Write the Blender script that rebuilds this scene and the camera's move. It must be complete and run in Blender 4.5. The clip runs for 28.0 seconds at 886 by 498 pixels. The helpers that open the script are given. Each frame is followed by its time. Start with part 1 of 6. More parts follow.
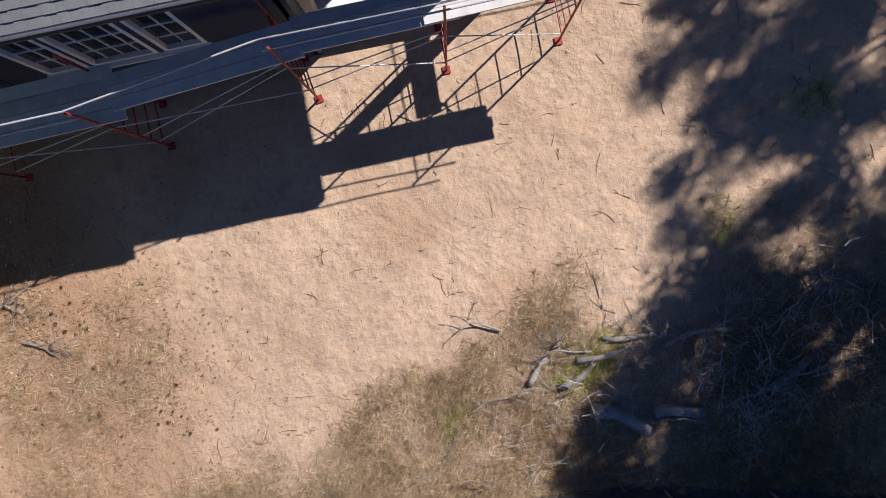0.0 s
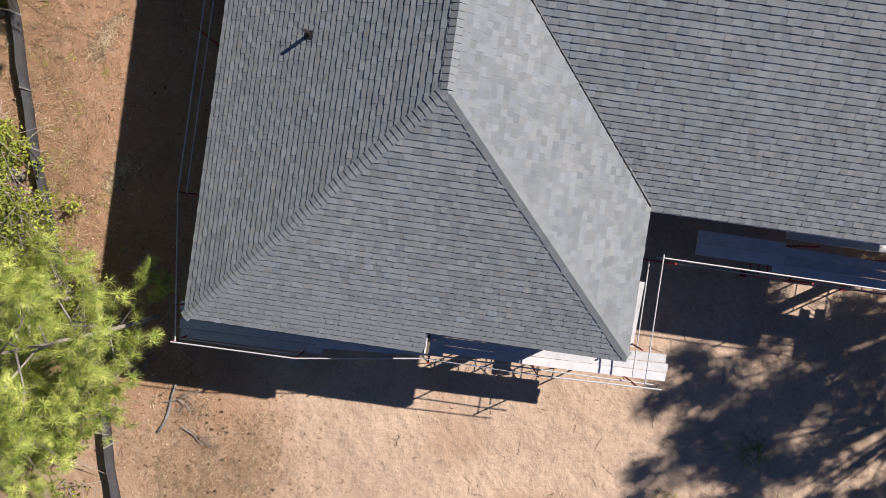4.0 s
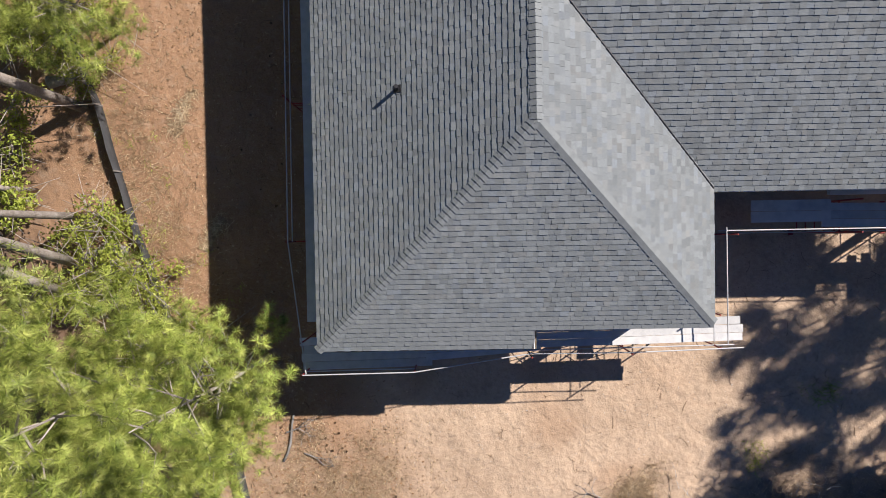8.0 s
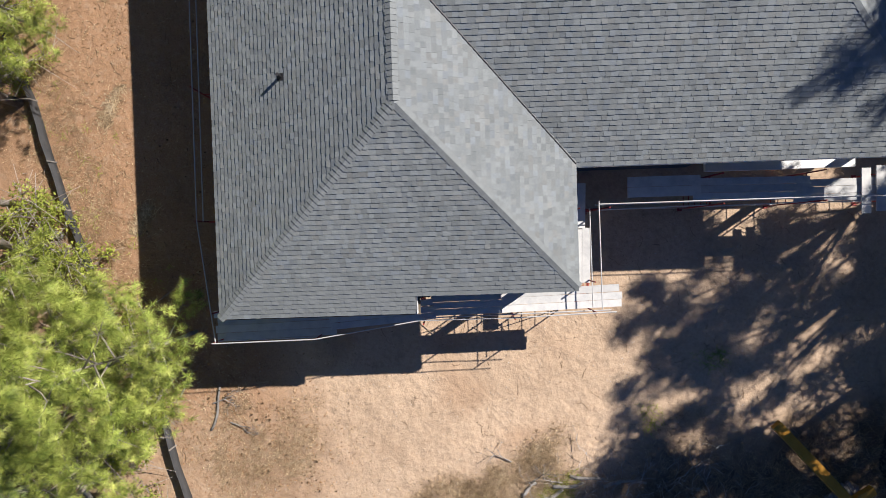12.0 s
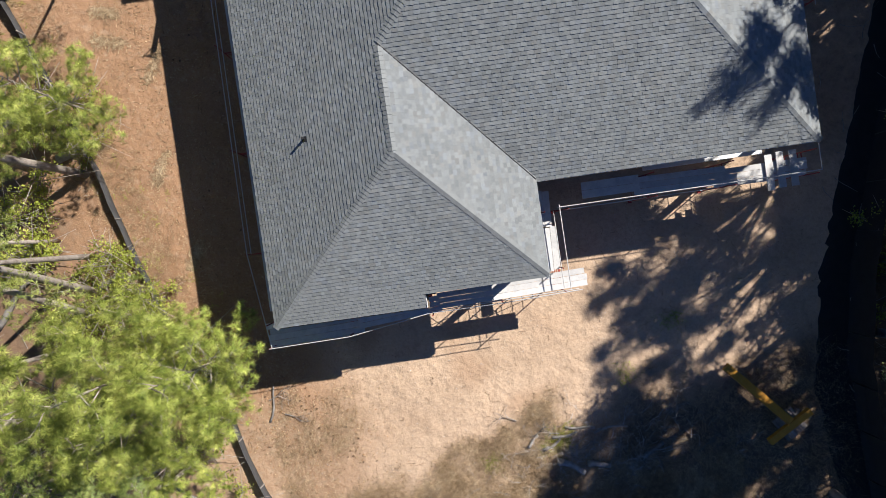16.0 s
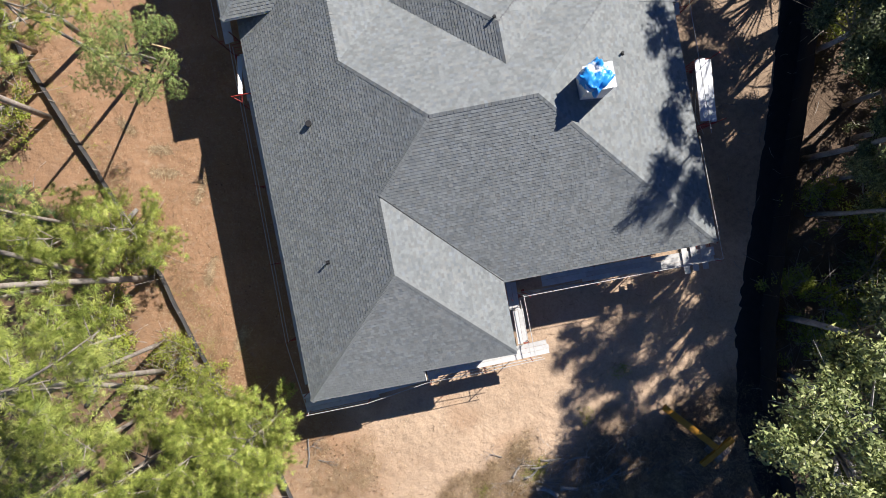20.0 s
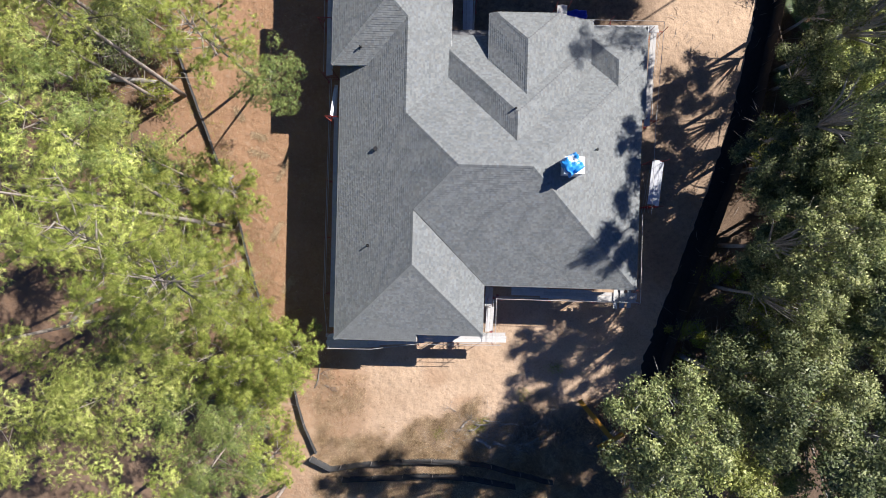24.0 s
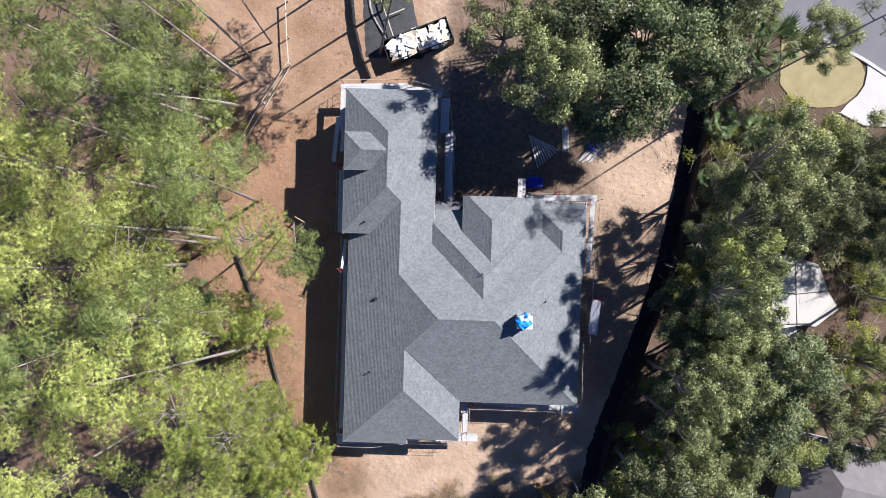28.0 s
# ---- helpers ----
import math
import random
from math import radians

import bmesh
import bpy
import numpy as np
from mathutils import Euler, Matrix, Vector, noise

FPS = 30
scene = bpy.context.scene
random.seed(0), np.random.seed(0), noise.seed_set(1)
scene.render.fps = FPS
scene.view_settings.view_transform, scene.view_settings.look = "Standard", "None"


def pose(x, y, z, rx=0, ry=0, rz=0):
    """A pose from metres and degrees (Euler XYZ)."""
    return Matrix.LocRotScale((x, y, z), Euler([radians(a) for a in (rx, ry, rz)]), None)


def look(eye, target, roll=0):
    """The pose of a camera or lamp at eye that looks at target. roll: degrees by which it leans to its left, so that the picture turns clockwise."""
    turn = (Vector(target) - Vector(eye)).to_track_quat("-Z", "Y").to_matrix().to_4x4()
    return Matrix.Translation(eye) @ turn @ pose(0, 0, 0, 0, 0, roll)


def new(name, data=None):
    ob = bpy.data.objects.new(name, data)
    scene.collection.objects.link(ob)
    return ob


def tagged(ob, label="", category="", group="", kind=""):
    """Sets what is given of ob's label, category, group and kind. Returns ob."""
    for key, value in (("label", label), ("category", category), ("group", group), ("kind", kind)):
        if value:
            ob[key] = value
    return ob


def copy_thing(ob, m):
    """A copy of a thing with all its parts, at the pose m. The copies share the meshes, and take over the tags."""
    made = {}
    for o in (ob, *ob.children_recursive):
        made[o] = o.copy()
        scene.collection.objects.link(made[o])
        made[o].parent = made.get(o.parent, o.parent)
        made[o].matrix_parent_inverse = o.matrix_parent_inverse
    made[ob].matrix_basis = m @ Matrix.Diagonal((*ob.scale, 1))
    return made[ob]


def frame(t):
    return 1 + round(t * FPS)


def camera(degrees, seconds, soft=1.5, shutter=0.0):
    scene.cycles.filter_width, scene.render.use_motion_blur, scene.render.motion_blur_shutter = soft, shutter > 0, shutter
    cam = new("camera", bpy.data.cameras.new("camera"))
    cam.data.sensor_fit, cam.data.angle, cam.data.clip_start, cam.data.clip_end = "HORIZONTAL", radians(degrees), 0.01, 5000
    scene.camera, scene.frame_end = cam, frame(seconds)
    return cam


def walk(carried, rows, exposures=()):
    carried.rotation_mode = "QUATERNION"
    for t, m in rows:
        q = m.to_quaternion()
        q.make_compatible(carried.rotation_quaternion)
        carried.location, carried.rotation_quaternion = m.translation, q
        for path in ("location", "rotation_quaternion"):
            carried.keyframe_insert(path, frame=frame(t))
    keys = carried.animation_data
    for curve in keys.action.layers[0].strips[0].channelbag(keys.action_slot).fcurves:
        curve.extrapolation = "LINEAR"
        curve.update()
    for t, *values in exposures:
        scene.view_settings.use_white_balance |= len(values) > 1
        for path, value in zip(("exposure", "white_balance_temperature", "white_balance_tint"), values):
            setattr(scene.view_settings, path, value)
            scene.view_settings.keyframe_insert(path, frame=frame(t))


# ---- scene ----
# camera: a drone that looks straight down and rises; rows of t, x, y, z, tilt, lean, heading
cam = camera(70.2, 28.0, soft=0.5)
PATH = [
    (0.0, -0.000, -0.000, 13.266, -1.41, 0.82, -11.21),
    (0.5, 0.054, 0.872, 14.188, -1.41, 0.82, -11.48),
    (1.0, 0.067, 1.850, 15.041, -1.41, 0.82, -11.58),
    (1.5, 0.032, 2.763, 15.787, -1.41, 0.81, -11.80),
    (1.8, -0.009, 3.258, 16.216, -1.41, 0.81, -11.54),
    (2.0, -0.095, 3.634, 16.586, -1.41, 0.80, -8.64),
    (2.2, -0.192, 3.992, 16.893, -1.41, 0.80, -2.97),
    (2.4, -0.297, 4.273, 17.132, -1.41, 0.80, 3.72),
    (2.6, -0.452, 4.610, 17.415, -1.42, 0.79, 11.67),
    (2.8, -0.613, 4.958, 17.708, -1.42, 0.79, 15.97),
    (3.0, -0.819, 5.295, 18.009, -1.42, 0.79, 16.48),
    (3.2, -1.014, 5.648, 18.287, -1.41, 0.78, 14.59),
    (3.5, -1.298, 6.007, 18.512, -1.41, 0.78, 10.76),
    (4.0, -2.067, 6.546, 19.103, -1.40, 0.78, 8.25),
    (4.5, -2.915, 7.034, 19.731, -1.38, 0.79, 5.10),
    (6.5, -5.094, 7.234, 20.932, -1.32, 0.80, -0.55),
    (7.0, -4.964, 7.032, 20.984, -1.30, 0.81, -0.62),
    (7.5, -4.700, 6.850, 21.005, -1.28, 0.82, -0.79),
    (8.0, -4.337, 6.704, 20.947, -1.25, 0.82, -1.00),
    (8.5, -3.927, 6.559, 20.956, -1.23, 0.84, -1.01),
    (9.0, -3.480, 6.443, 20.925, -1.21, 0.84, -1.05),
    (9.5, -3.046, 6.317, 21.010, -1.19, 0.85, -1.04),
    (10.0, -2.641, 6.230, 21.219, -1.17, 0.86, -1.18),
    (10.5, -2.232, 6.141, 21.437, -1.15, 0.87, -1.25),
    (11.0, -1.834, 6.045, 21.717, -1.14, 0.87, -1.44),
    (11.5, -1.512, 5.959, 21.999, -1.12, 0.87, -1.79),
    (12.0, -1.239, 5.882, 22.415, -1.11, 0.86, -1.88),
    (12.5, -1.082, 5.861, 22.856, -1.10, 0.86, -2.05),
    (14.5, -1.017, 5.925, 25.237, -1.08, 0.83, -4.59),
    (15.0, -1.026, 5.952, 25.986, -1.07, 0.82, -5.95),
    (15.5, -1.053, 5.965, 26.775, -1.06, 0.82, -7.09),
    (16.0, -1.054, 6.147, 27.527, -1.06, 0.81, -8.15),
    (16.5, -1.042, 6.629, 28.251, -1.06, 0.81, -9.01),
    (17.0, -0.919, 7.233, 29.104, -1.05, 0.81, -9.61),
    (17.5, -0.654, 7.963, 29.909, -1.05, 0.81, -10.31),
    (18.0, -0.278, 8.718, 30.744, -1.05, 0.81, -10.59),
    (18.5, 0.045, 9.374, 31.519, -1.05, 0.81, -10.82),
    (19.0, 0.241, 9.888, 32.430, -1.06, 0.82, -11.03),
    (19.5, 0.296, 10.124, 33.480, -1.06, 0.83, -11.16),
    (20.0, 0.210, 10.222, 34.668, -1.06, 0.84, -10.91),
    (20.2, 0.159, 10.220, 35.126, -1.06, 0.85, -10.53),
    (20.4, 0.153, 10.245, 35.617, -1.06, 0.85, -8.88),
    (20.6, 0.118, 10.233, 36.103, -1.06, 0.86, -5.94),
    (20.8, 0.077, 10.232, 36.548, -1.06, 0.86, -2.82),
    (21.0, 0.091, 10.243, 36.901, -1.07, 0.87, -1.46),
    (21.5, 0.109, 10.274, 38.402, -1.07, 0.88, -0.06),
    (23.5, 0.209, 10.545, 45.568, -1.05, 0.94, 1.52),
    (24.0, 0.040, 10.845, 47.163, -1.04, 0.95, 1.58),
    (24.5, -0.067, 11.590, 48.842, -1.03, 0.97, 1.57),
    (25.0, -0.188, 12.741, 50.448, -1.02, 0.98, 1.51),
    (25.5, -0.332, 14.112, 51.995, -1.01, 0.99, 1.73),
    (26.0, -0.422, 15.640, 53.510, -1.01, 1.00, 1.77),
    (26.5, -0.266, 17.246, 55.006, -1.00, 1.01, 1.94),
    (27.0, 0.182, 18.892, 56.521, -1.00, 1.01, 1.77),
    (27.5, 0.768, 20.412, 57.895, -1.00, 1.02, 1.98),
    (28.0, 1.291, 21.794, 59.309, -1.00, 1.02, 1.78),
]
walk(cam, [(t, pose(x, y, z, a, b, h)) for t, x, y, z, a, b, h in PATH],
     exposures=[(0.0, 0.42, 6580, 14), (2.0, 0.49, 6580, 14), (4.0, 0.55, 6640, 13.5), (10.0, 0.58, 6700, 10), (14.0, 0.65, 6700, 8.5), (17.0, 0.72, 6720, 8.5), (22.0, 0.75, 6720, 9), (25.0, 0.76, 6550, 11), (28.0, 0.71, 6200, 13)])

# ---- light: clear sky, sun from the north-east ----
SUN = Vector((0.96, 0.63, 1.0)).normalized()
world = bpy.data.worlds.new("sky")
scene.world = world
world.use_nodes = True
wn = world.node_tree.nodes
sky = wn.new("ShaderNodeTexSky")
sky.sky_type = "NISHITA"
sky.sun_disc = False
sky.dust_density, sky.ozone_density = 0.1, 4.0
sky.sun_elevation = math.asin(SUN.z)
sky.sun_rotation = math.atan2(SUN.x, SUN.y)
tint = wn.new("ShaderNodeVectorMath")
tint.operation = "MULTIPLY"
tint.inputs[1].default_value = (0.64, 1.10, 1.88)
world.node_tree.links.new(sky.outputs[0], tint.inputs[0])
world.node_tree.links.new(tint.outputs[0], wn["Background"].inputs[0])
wn["Background"].inputs[1].default_value = 0.028
sun = new("sun", bpy.data.lights.new("sun", "SUN"))
sun.data.energy, sun.data.angle, sun.data.color = 5.0, radians(0.53), (1.0, 0.95, 0.92)
sun.matrix_world = look((40, 30, 60), Vector((40, 30, 60)) - SUN)

# ---- mesh helpers ----
rnd = random.Random(7)


class MB:
    """Collects vertices and faces for one mesh."""

    def __init__(self):
        self.v, self.f, self.s = [], [], []

    def poly(self, pts):
        n = len(self.v)
        self.v += [tuple(p) for p in pts]
        self.f.append(tuple(range(n, n + len(pts))))

    def box(self, m, sx, sy, sz, taper=1.0):
        n = len(self.v)
        for k, z in ((1.0, -0.5), (taper, 0.5)):
            for x, y in ((-0.5, -0.5), (0.5, -0.5), (0.5, 0.5), (-0.5, 0.5)):
                self.v.append(tuple(m @ Vector((x * sx * k, y * sy * k, z * sz))))
        self.f += [tuple(n + i for i in q) for q in ((3, 2, 1, 0), (4, 5, 6, 7), (0, 1, 5, 4), (1, 2, 6, 5), (2, 3, 7, 6), (3, 0, 4, 7))]

    def tube(self, pts, radii, sides=8):
        n, pts = len(self.v), [Vector(p) for p in pts]
        for i, p in enumerate(pts):
            d = (pts[min(i + 1, len(pts) - 1)] - pts[max(i - 1, 0)]).normalized()
            a = d.orthogonal().normalized()
            b = d.cross(a)
            r = radii[i] if isinstance(radii, (list, tuple)) else radii
            for k in range(sides):
                t = 2 * math.pi * k / sides
                self.v.append(tuple(p + a * (r * math.cos(t)) + b * (r * math.sin(t))))
        for i in range(len(pts) - 1):
            for k in range(sides):
                q, w = n + i * sides, n + (i + 1) * sides
                self.f.append((q + k, q + (k + 1) % sides, w + (k + 1) % sides, w + k))
        self.f.append(tuple(n + k for k in reversed(range(sides))))
        e = n + (len(pts) - 1) * sides
        self.f.append(tuple(e + k for k in range(sides)))

    def slab(self, pts, t):
        """A flat polygon with thickness t below it."""
        n, k = len(self.v), len(pts)
        self.v += [tuple(p) for p in pts] + [(p[0], p[1], p[2] - t) for p in pts]
        self.f.append(tuple(range(n, n + k)))
        self.f.append(tuple(range(n + 2 * k - 1, n + k - 1, -1)))
        for i in range(k):
            j = (i + 1) % k
            self.f.append((n + j, n + i, n + k + i, n + k + j))

    def mesh(self, name, smooth=False):
        me = bpy.data.meshes.new(name)
        me.from_pydata(self.v, [], self.f)
        if smooth:
            me.polygons.foreach_set("use_smooth", [True] * len(me.polygons))
        me.update()
        return me


def part(name, mb, material, parent=None, label="", smooth=False):
    me = mb.mesh(name, smooth) if isinstance(mb, MB) else mb
    if material and not me.materials:
        me.materials.append(material)
    ob = new(name, me)
    if parent:
        ob.parent = parent
    if label:
        ob["label"] = label
    return ob


def empty(name, at=(0, 0, 0), rz=0.0):
    ob = new(name)
    ob.matrix_world = pose(*at, 0, 0, rz)
    ob.empty_display_size = 0.3
    return ob


# ---- materials ----
def material(name, colors, rough=0.8, metal=0.0, scale=3.0, fine=40.0, bump=0.3, rand=0.0, island=0.0, dist=0.02, mottling=0.5, sss=0.0, spec=0.3, spread=0.36):
    """Two-scale mottled surface; rand / island: how much the tone differs from object to object / piece to piece."""
    m = bpy.data.materials.new(name)
    m.use_nodes = True
    nt = m.node_tree
    N, L = nt.nodes, nt.links
    b = N["Principled BSDF"]
    b.inputs["Roughness"].default_value = rough
    b.inputs["Metallic"].default_value = metal
    b.inputs["Specular IOR Level"].default_value = spec
    tc = N.new("ShaderNodeTexCoord")
    n1, n2 = N.new("ShaderNodeTexNoise"), N.new("ShaderNodeTexNoise")
    n1.inputs["Scale"].default_value, n1.inputs["Detail"].default_value = scale, 4
    n2.inputs["Scale"].default_value, n2.inputs["Detail"].default_value = fine, 3
    for n in (n1, n2):
        L.new(tc.outputs["Object"], n.inputs["Vector"])
    add = N.new("ShaderNodeMath")
    add.operation = "MULTIPLY_ADD"
    L.new(n2.outputs[0], add.inputs[0])
    add.inputs[1].default_value = 1 - mottling
    mul = N.new("ShaderNodeMath")
    mul.operation = "MULTIPLY"
    L.new(n1.outputs[0], mul.inputs[0])
    mul.inputs[1].default_value = mottling
    L.new(mul.outputs[0], add.inputs[2])
    ramp = N.new("ShaderNodeValToRGB")
    L.new(add.outputs[0], ramp.inputs[0])
    els = ramp.color_ramp.elements
    while len(els) < len(colors):
        els.new(0.5)
    for i, c in enumerate(colors):
        els[i].position = 0.5 - spread / 2 + spread * i / max(1, len(colors) - 1)
        els[i].color = (*c, 1)
    out = ramp.outputs[0]
    for amount, source in ((rand, "Object"), (island, "Island")):
        if amount:
            src = N.new("ShaderNodeObjectInfo") if source == "Object" else N.new("ShaderNodeNewGeometry")
            val = src.outputs["Random" if source == "Object" else "Random Per Island"]
            mr = N.new("ShaderNodeMapRange")
            mr.inputs[3].default_value, mr.inputs[4].default_value = 1 - amount, 1 + amount
            L.new(val, mr.inputs[0])
            mx = N.new("ShaderNodeVectorMath")
            mx.operation = "SCALE"
            L.new(out, mx.inputs[0])
            L.new(mr.outputs[0], mx.inputs["Scale"])
            out = mx.outputs[0]
    L.new(out, b.inputs["Base Color"])
    if bump:
        bp = N.new("ShaderNodeBump")
        bp.inputs["Strength"].default_value, bp.inputs["Distance"].default_value = bump, dist
        L.new(add.outputs[0], bp.inputs["Height"])
        L.new(bp.outputs[0], b.inputs["Normal"])
    if sss:
        b.inputs["Transmission Weight"].default_value = 0
        tr = N.new("ShaderNodeBsdfTranslucent")
        L.new(out, tr.inputs[0])
        mix = N.new("ShaderNodeMixShader")
        mix.inputs[0].default_value = sss
        L.new(b.outputs[0], mix.inputs[1])
        L.new(tr.outputs[0], mix.inputs[2])
        L.new(mix.outputs[0], N["Material Output"].inputs[0])
    return m


def grey(v, t=0.0):
    return (v * (1 + t), v, v * (1 - t))


def shingle_material():
    """Mineral-coated shingle: granules, faint tints of brown and blue from tab to tab."""
    m = material("asphalt_shingle", [(0.137, 0.151, 0.153), (0.187, 0.204, 0.207), (0.249, 0.262, 0.260)], 0.85, scale=1.1, fine=75, bump=0.6, island=0.16, rand=0.06, dist=0.005, mottling=0.22, spec=0.35)
    N, L = m.node_tree.nodes, m.node_tree.links
    b = N["Principled BSDF"]
    src = b.inputs["Base Color"].links[0].from_socket
    geo, wn_ = N.new("ShaderNodeNewGeometry"), N.new("ShaderNodeTexWhiteNoise")
    wn_.noise_dimensions = "1D"
    L.new(geo.outputs["Random Per Island"], wn_.inputs["W"])
    r = N.new("ShaderNodeValToRGB")
    e = r.color_ramp.elements
    e.new(0.3), e.new(0.7)
    for k, (p, c) in enumerate(((0.0, (1.04, 0.995, 0.96)), (0.25, (1.0, 1.0, 1.0)), (0.75, (1.0, 1.0, 1.0)), (1.0, (0.965, 0.99, 1.05)))):
        e[k].position, e[k].color = p, (*c, 1)
    L.new(wn_.outputs["Value"], r.inputs[0])
    mx = N.new("ShaderNodeVectorMath")
    mx.operation = "MULTIPLY"
    L.new(src, mx.inputs[0])
    L.new(r.outputs[0], mx.inputs[1])
    L.new(mx.outputs[0], b.inputs["Base Color"])
    return m


M_SHINGLE = shingle_material()
M_DECK = material("roof_underlay", [(0.13, 0.133, 0.14), (0.17, 0.173, 0.18)], 0.9, scale=2, fine=60, bump=0.1)
M_WRAP = material("dark_wall_membrane", [(0.022, 0.03, 0.05), (0.04, 0.05, 0.08)], 0.55, scale=1.2, fine=12, bump=0.15)
M_WHITE = material("white_paint", [(0.74, 0.74, 0.72), (0.82, 0.82, 0.80)], 0.45, scale=2, fine=30, bump=0.05)
M_GLASS = material("dark_glass", [(0.02, 0.025, 0.03), (0.03, 0.035, 0.04)], 0.06, bump=0, spec=0.6)
M_LUMBERWHITE = material("primed_board", [(0.72, 0.72, 0.70), (0.80, 0.80, 0.78)], 0.6, scale=5, fine=60, bump=0.1, rand=0.05, dist=0.003)
M_OLDTIMBER = material("old_timber", [(0.27, 0.20, 0.11), (0.40, 0.30, 0.17), (0.48, 0.38, 0.24)], 0.8, scale=5, fine=60, bump=0.25, rand=0.15, dist=0.004)
M_LUMBER = material("pale_lumber", [(0.50, 0.42, 0.31), (0.62, 0.54, 0.42), (0.70, 0.63, 0.52)], 0.75, scale=5, fine=60, bump=0.2, rand=0.15, dist=0.004)
M_PLANK = material("scaffold_plank", [(0.42, 0.42, 0.42), (0.55, 0.545, 0.53), (0.64, 0.63, 0.60)], 0.8, scale=4, fine=70, bump=0.3, rand=0.15, dist=0.004)
M_STEEL = material("galvanized_pipe", [(0.42, 0.42, 0.42), (0.56, 0.56, 0.55)], 0.55, metal=0.15, scale=8, fine=60, bump=0.05)
M_DECKMETAL = material("aluminium_deck", [(0.42, 0.44, 0.47), (0.58, 0.60, 0.63)], 0.4, metal=0.75, scale=5, fine=50, bump=0.1)
M_RED = material("red_scaffold_paint", [(0.24, 0.03, 0.025), (0.36, 0.05, 0.04)], 0.5, scale=8, fine=60, bump=0.1, rand=0.15)
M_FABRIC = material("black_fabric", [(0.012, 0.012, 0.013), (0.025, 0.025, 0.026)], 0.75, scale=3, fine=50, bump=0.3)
M_GREYFABRIC = material("dusty_fabric", [(0.035, 0.036, 0.038), (0.085, 0.087, 0.09)], 0.7, scale=2, fine=50, bump=0.3)
M_BARK = material("pine_bark", [(0.18, 0.145, 0.12), (0.34, 0.295, 0.255), (0.48, 0.435, 0.39)], 0.95, scale=3, fine=25, bump=0.9, rand=0.2, dist=0.05)
M_BRANCH = material("pine_branch_bark", [(0.10, 0.08, 0.065), (0.19, 0.16, 0.135), (0.28, 0.245, 0.21)], 0.95, scale=4, fine=30, bump=0.5, rand=0.2, dist=0.02)
M_OAKBARK = material("grey_oak_bark", [(0.16, 0.155, 0.145), (0.32, 0.31, 0.295), (0.48, 0.47, 0.45)], 0.95, scale=3, fine=30, bump=0.8, rand=0.2, dist=0.04)
M_CHIMWRAP = material("white_house_wrap", [(0.62, 0.62, 0.62), (0.74, 0.74, 0.74)], 0.6, scale=2, fine=14, bump=0.2)
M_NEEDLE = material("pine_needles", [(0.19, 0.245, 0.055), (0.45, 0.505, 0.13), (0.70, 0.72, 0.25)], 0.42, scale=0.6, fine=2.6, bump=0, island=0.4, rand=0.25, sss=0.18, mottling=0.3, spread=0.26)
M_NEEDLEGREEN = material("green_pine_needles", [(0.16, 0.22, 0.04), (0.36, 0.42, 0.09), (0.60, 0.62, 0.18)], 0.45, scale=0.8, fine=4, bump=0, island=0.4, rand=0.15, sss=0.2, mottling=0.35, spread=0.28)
M_LEAF = material("oak_leaves", [(0.085, 0.115, 0.042), (0.23, 0.265, 0.105), (0.46, 0.475, 0.22)], 0.45, scale=0.5, fine=3.5, bump=0, island=0.55, rand=0.45, sss=0.18, spec=0.35, mottling=0.35, spread=0.26)
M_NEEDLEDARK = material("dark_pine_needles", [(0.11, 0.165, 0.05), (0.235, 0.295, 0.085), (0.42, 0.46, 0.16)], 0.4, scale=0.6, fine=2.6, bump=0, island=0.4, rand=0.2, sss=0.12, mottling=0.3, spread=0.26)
M_SHRUB = material("shrub_leaves", [(0.22, 0.28, 0.04), (0.34, 0.38, 0.07), (0.46, 0.47, 0.12)], 0.5, scale=0.6, fine=3, bump=0, island=0.35, rand=0.25, sss=0.4)
M_LEAFDARK = material("dark_oak_leaves", [(0.06, 0.088, 0.037), (0.155, 0.192, 0.08), (0.33, 0.365, 0.17)], 0.45, scale=0.5, fine=3.5, bump=0, island=0.55, rand=0.3, sss=0.18, spec=0.35, mottling=0.35, spread=0.26)
M_LEAFPALE = material("pale_oak_leaves", [(0.15, 0.195, 0.05), (0.31, 0.35, 0.105), (0.52, 0.53, 0.20)], 0.42, scale=0.5, fine=3.5, bump=0, island=0.45, rand=0.28, sss=0.2, spec=0.4, mottling=0.35, spread=0.28)
M_PALM = material("palmetto_leaf", [(0.09, 0.15, 0.05), (0.17, 0.23, 0.09)], 0.45, scale=2, fine=20, bump=0.1, island=0.2, sss=0.25)
M_DRYGRASS = material("dry_grass", [(0.24, 0.165, 0.095), (0.42, 0.31, 0.19), (0.58, 0.47, 0.32)], 0.8, scale=0.7, fine=6, bump=0, island=0.5, sss=0.2)
M_DEADWOOD = material("weathered_branches", [(0.14, 0.125, 0.11), (0.26, 0.24, 0.22), (0.42, 0.40, 0.37)], 0.9, scale=4, fine=40, bump=0.6, rand=0.3, island=0.3)
M_DEADLEAF = material("dead_leaves", [(0.20, 0.105, 0.05), (0.34, 0.195, 0.10), (0.46, 0.30, 0.17)], 0.8, scale=2, fine=30, bump=0, island=0.4, sss=0.1)
M_TWIG = material("brown_twigs", [(0.13, 0.08, 0.045), (0.24, 0.16, 0.10)], 0.9, scale=3, fine=40, bump=0.2, island=0.4)
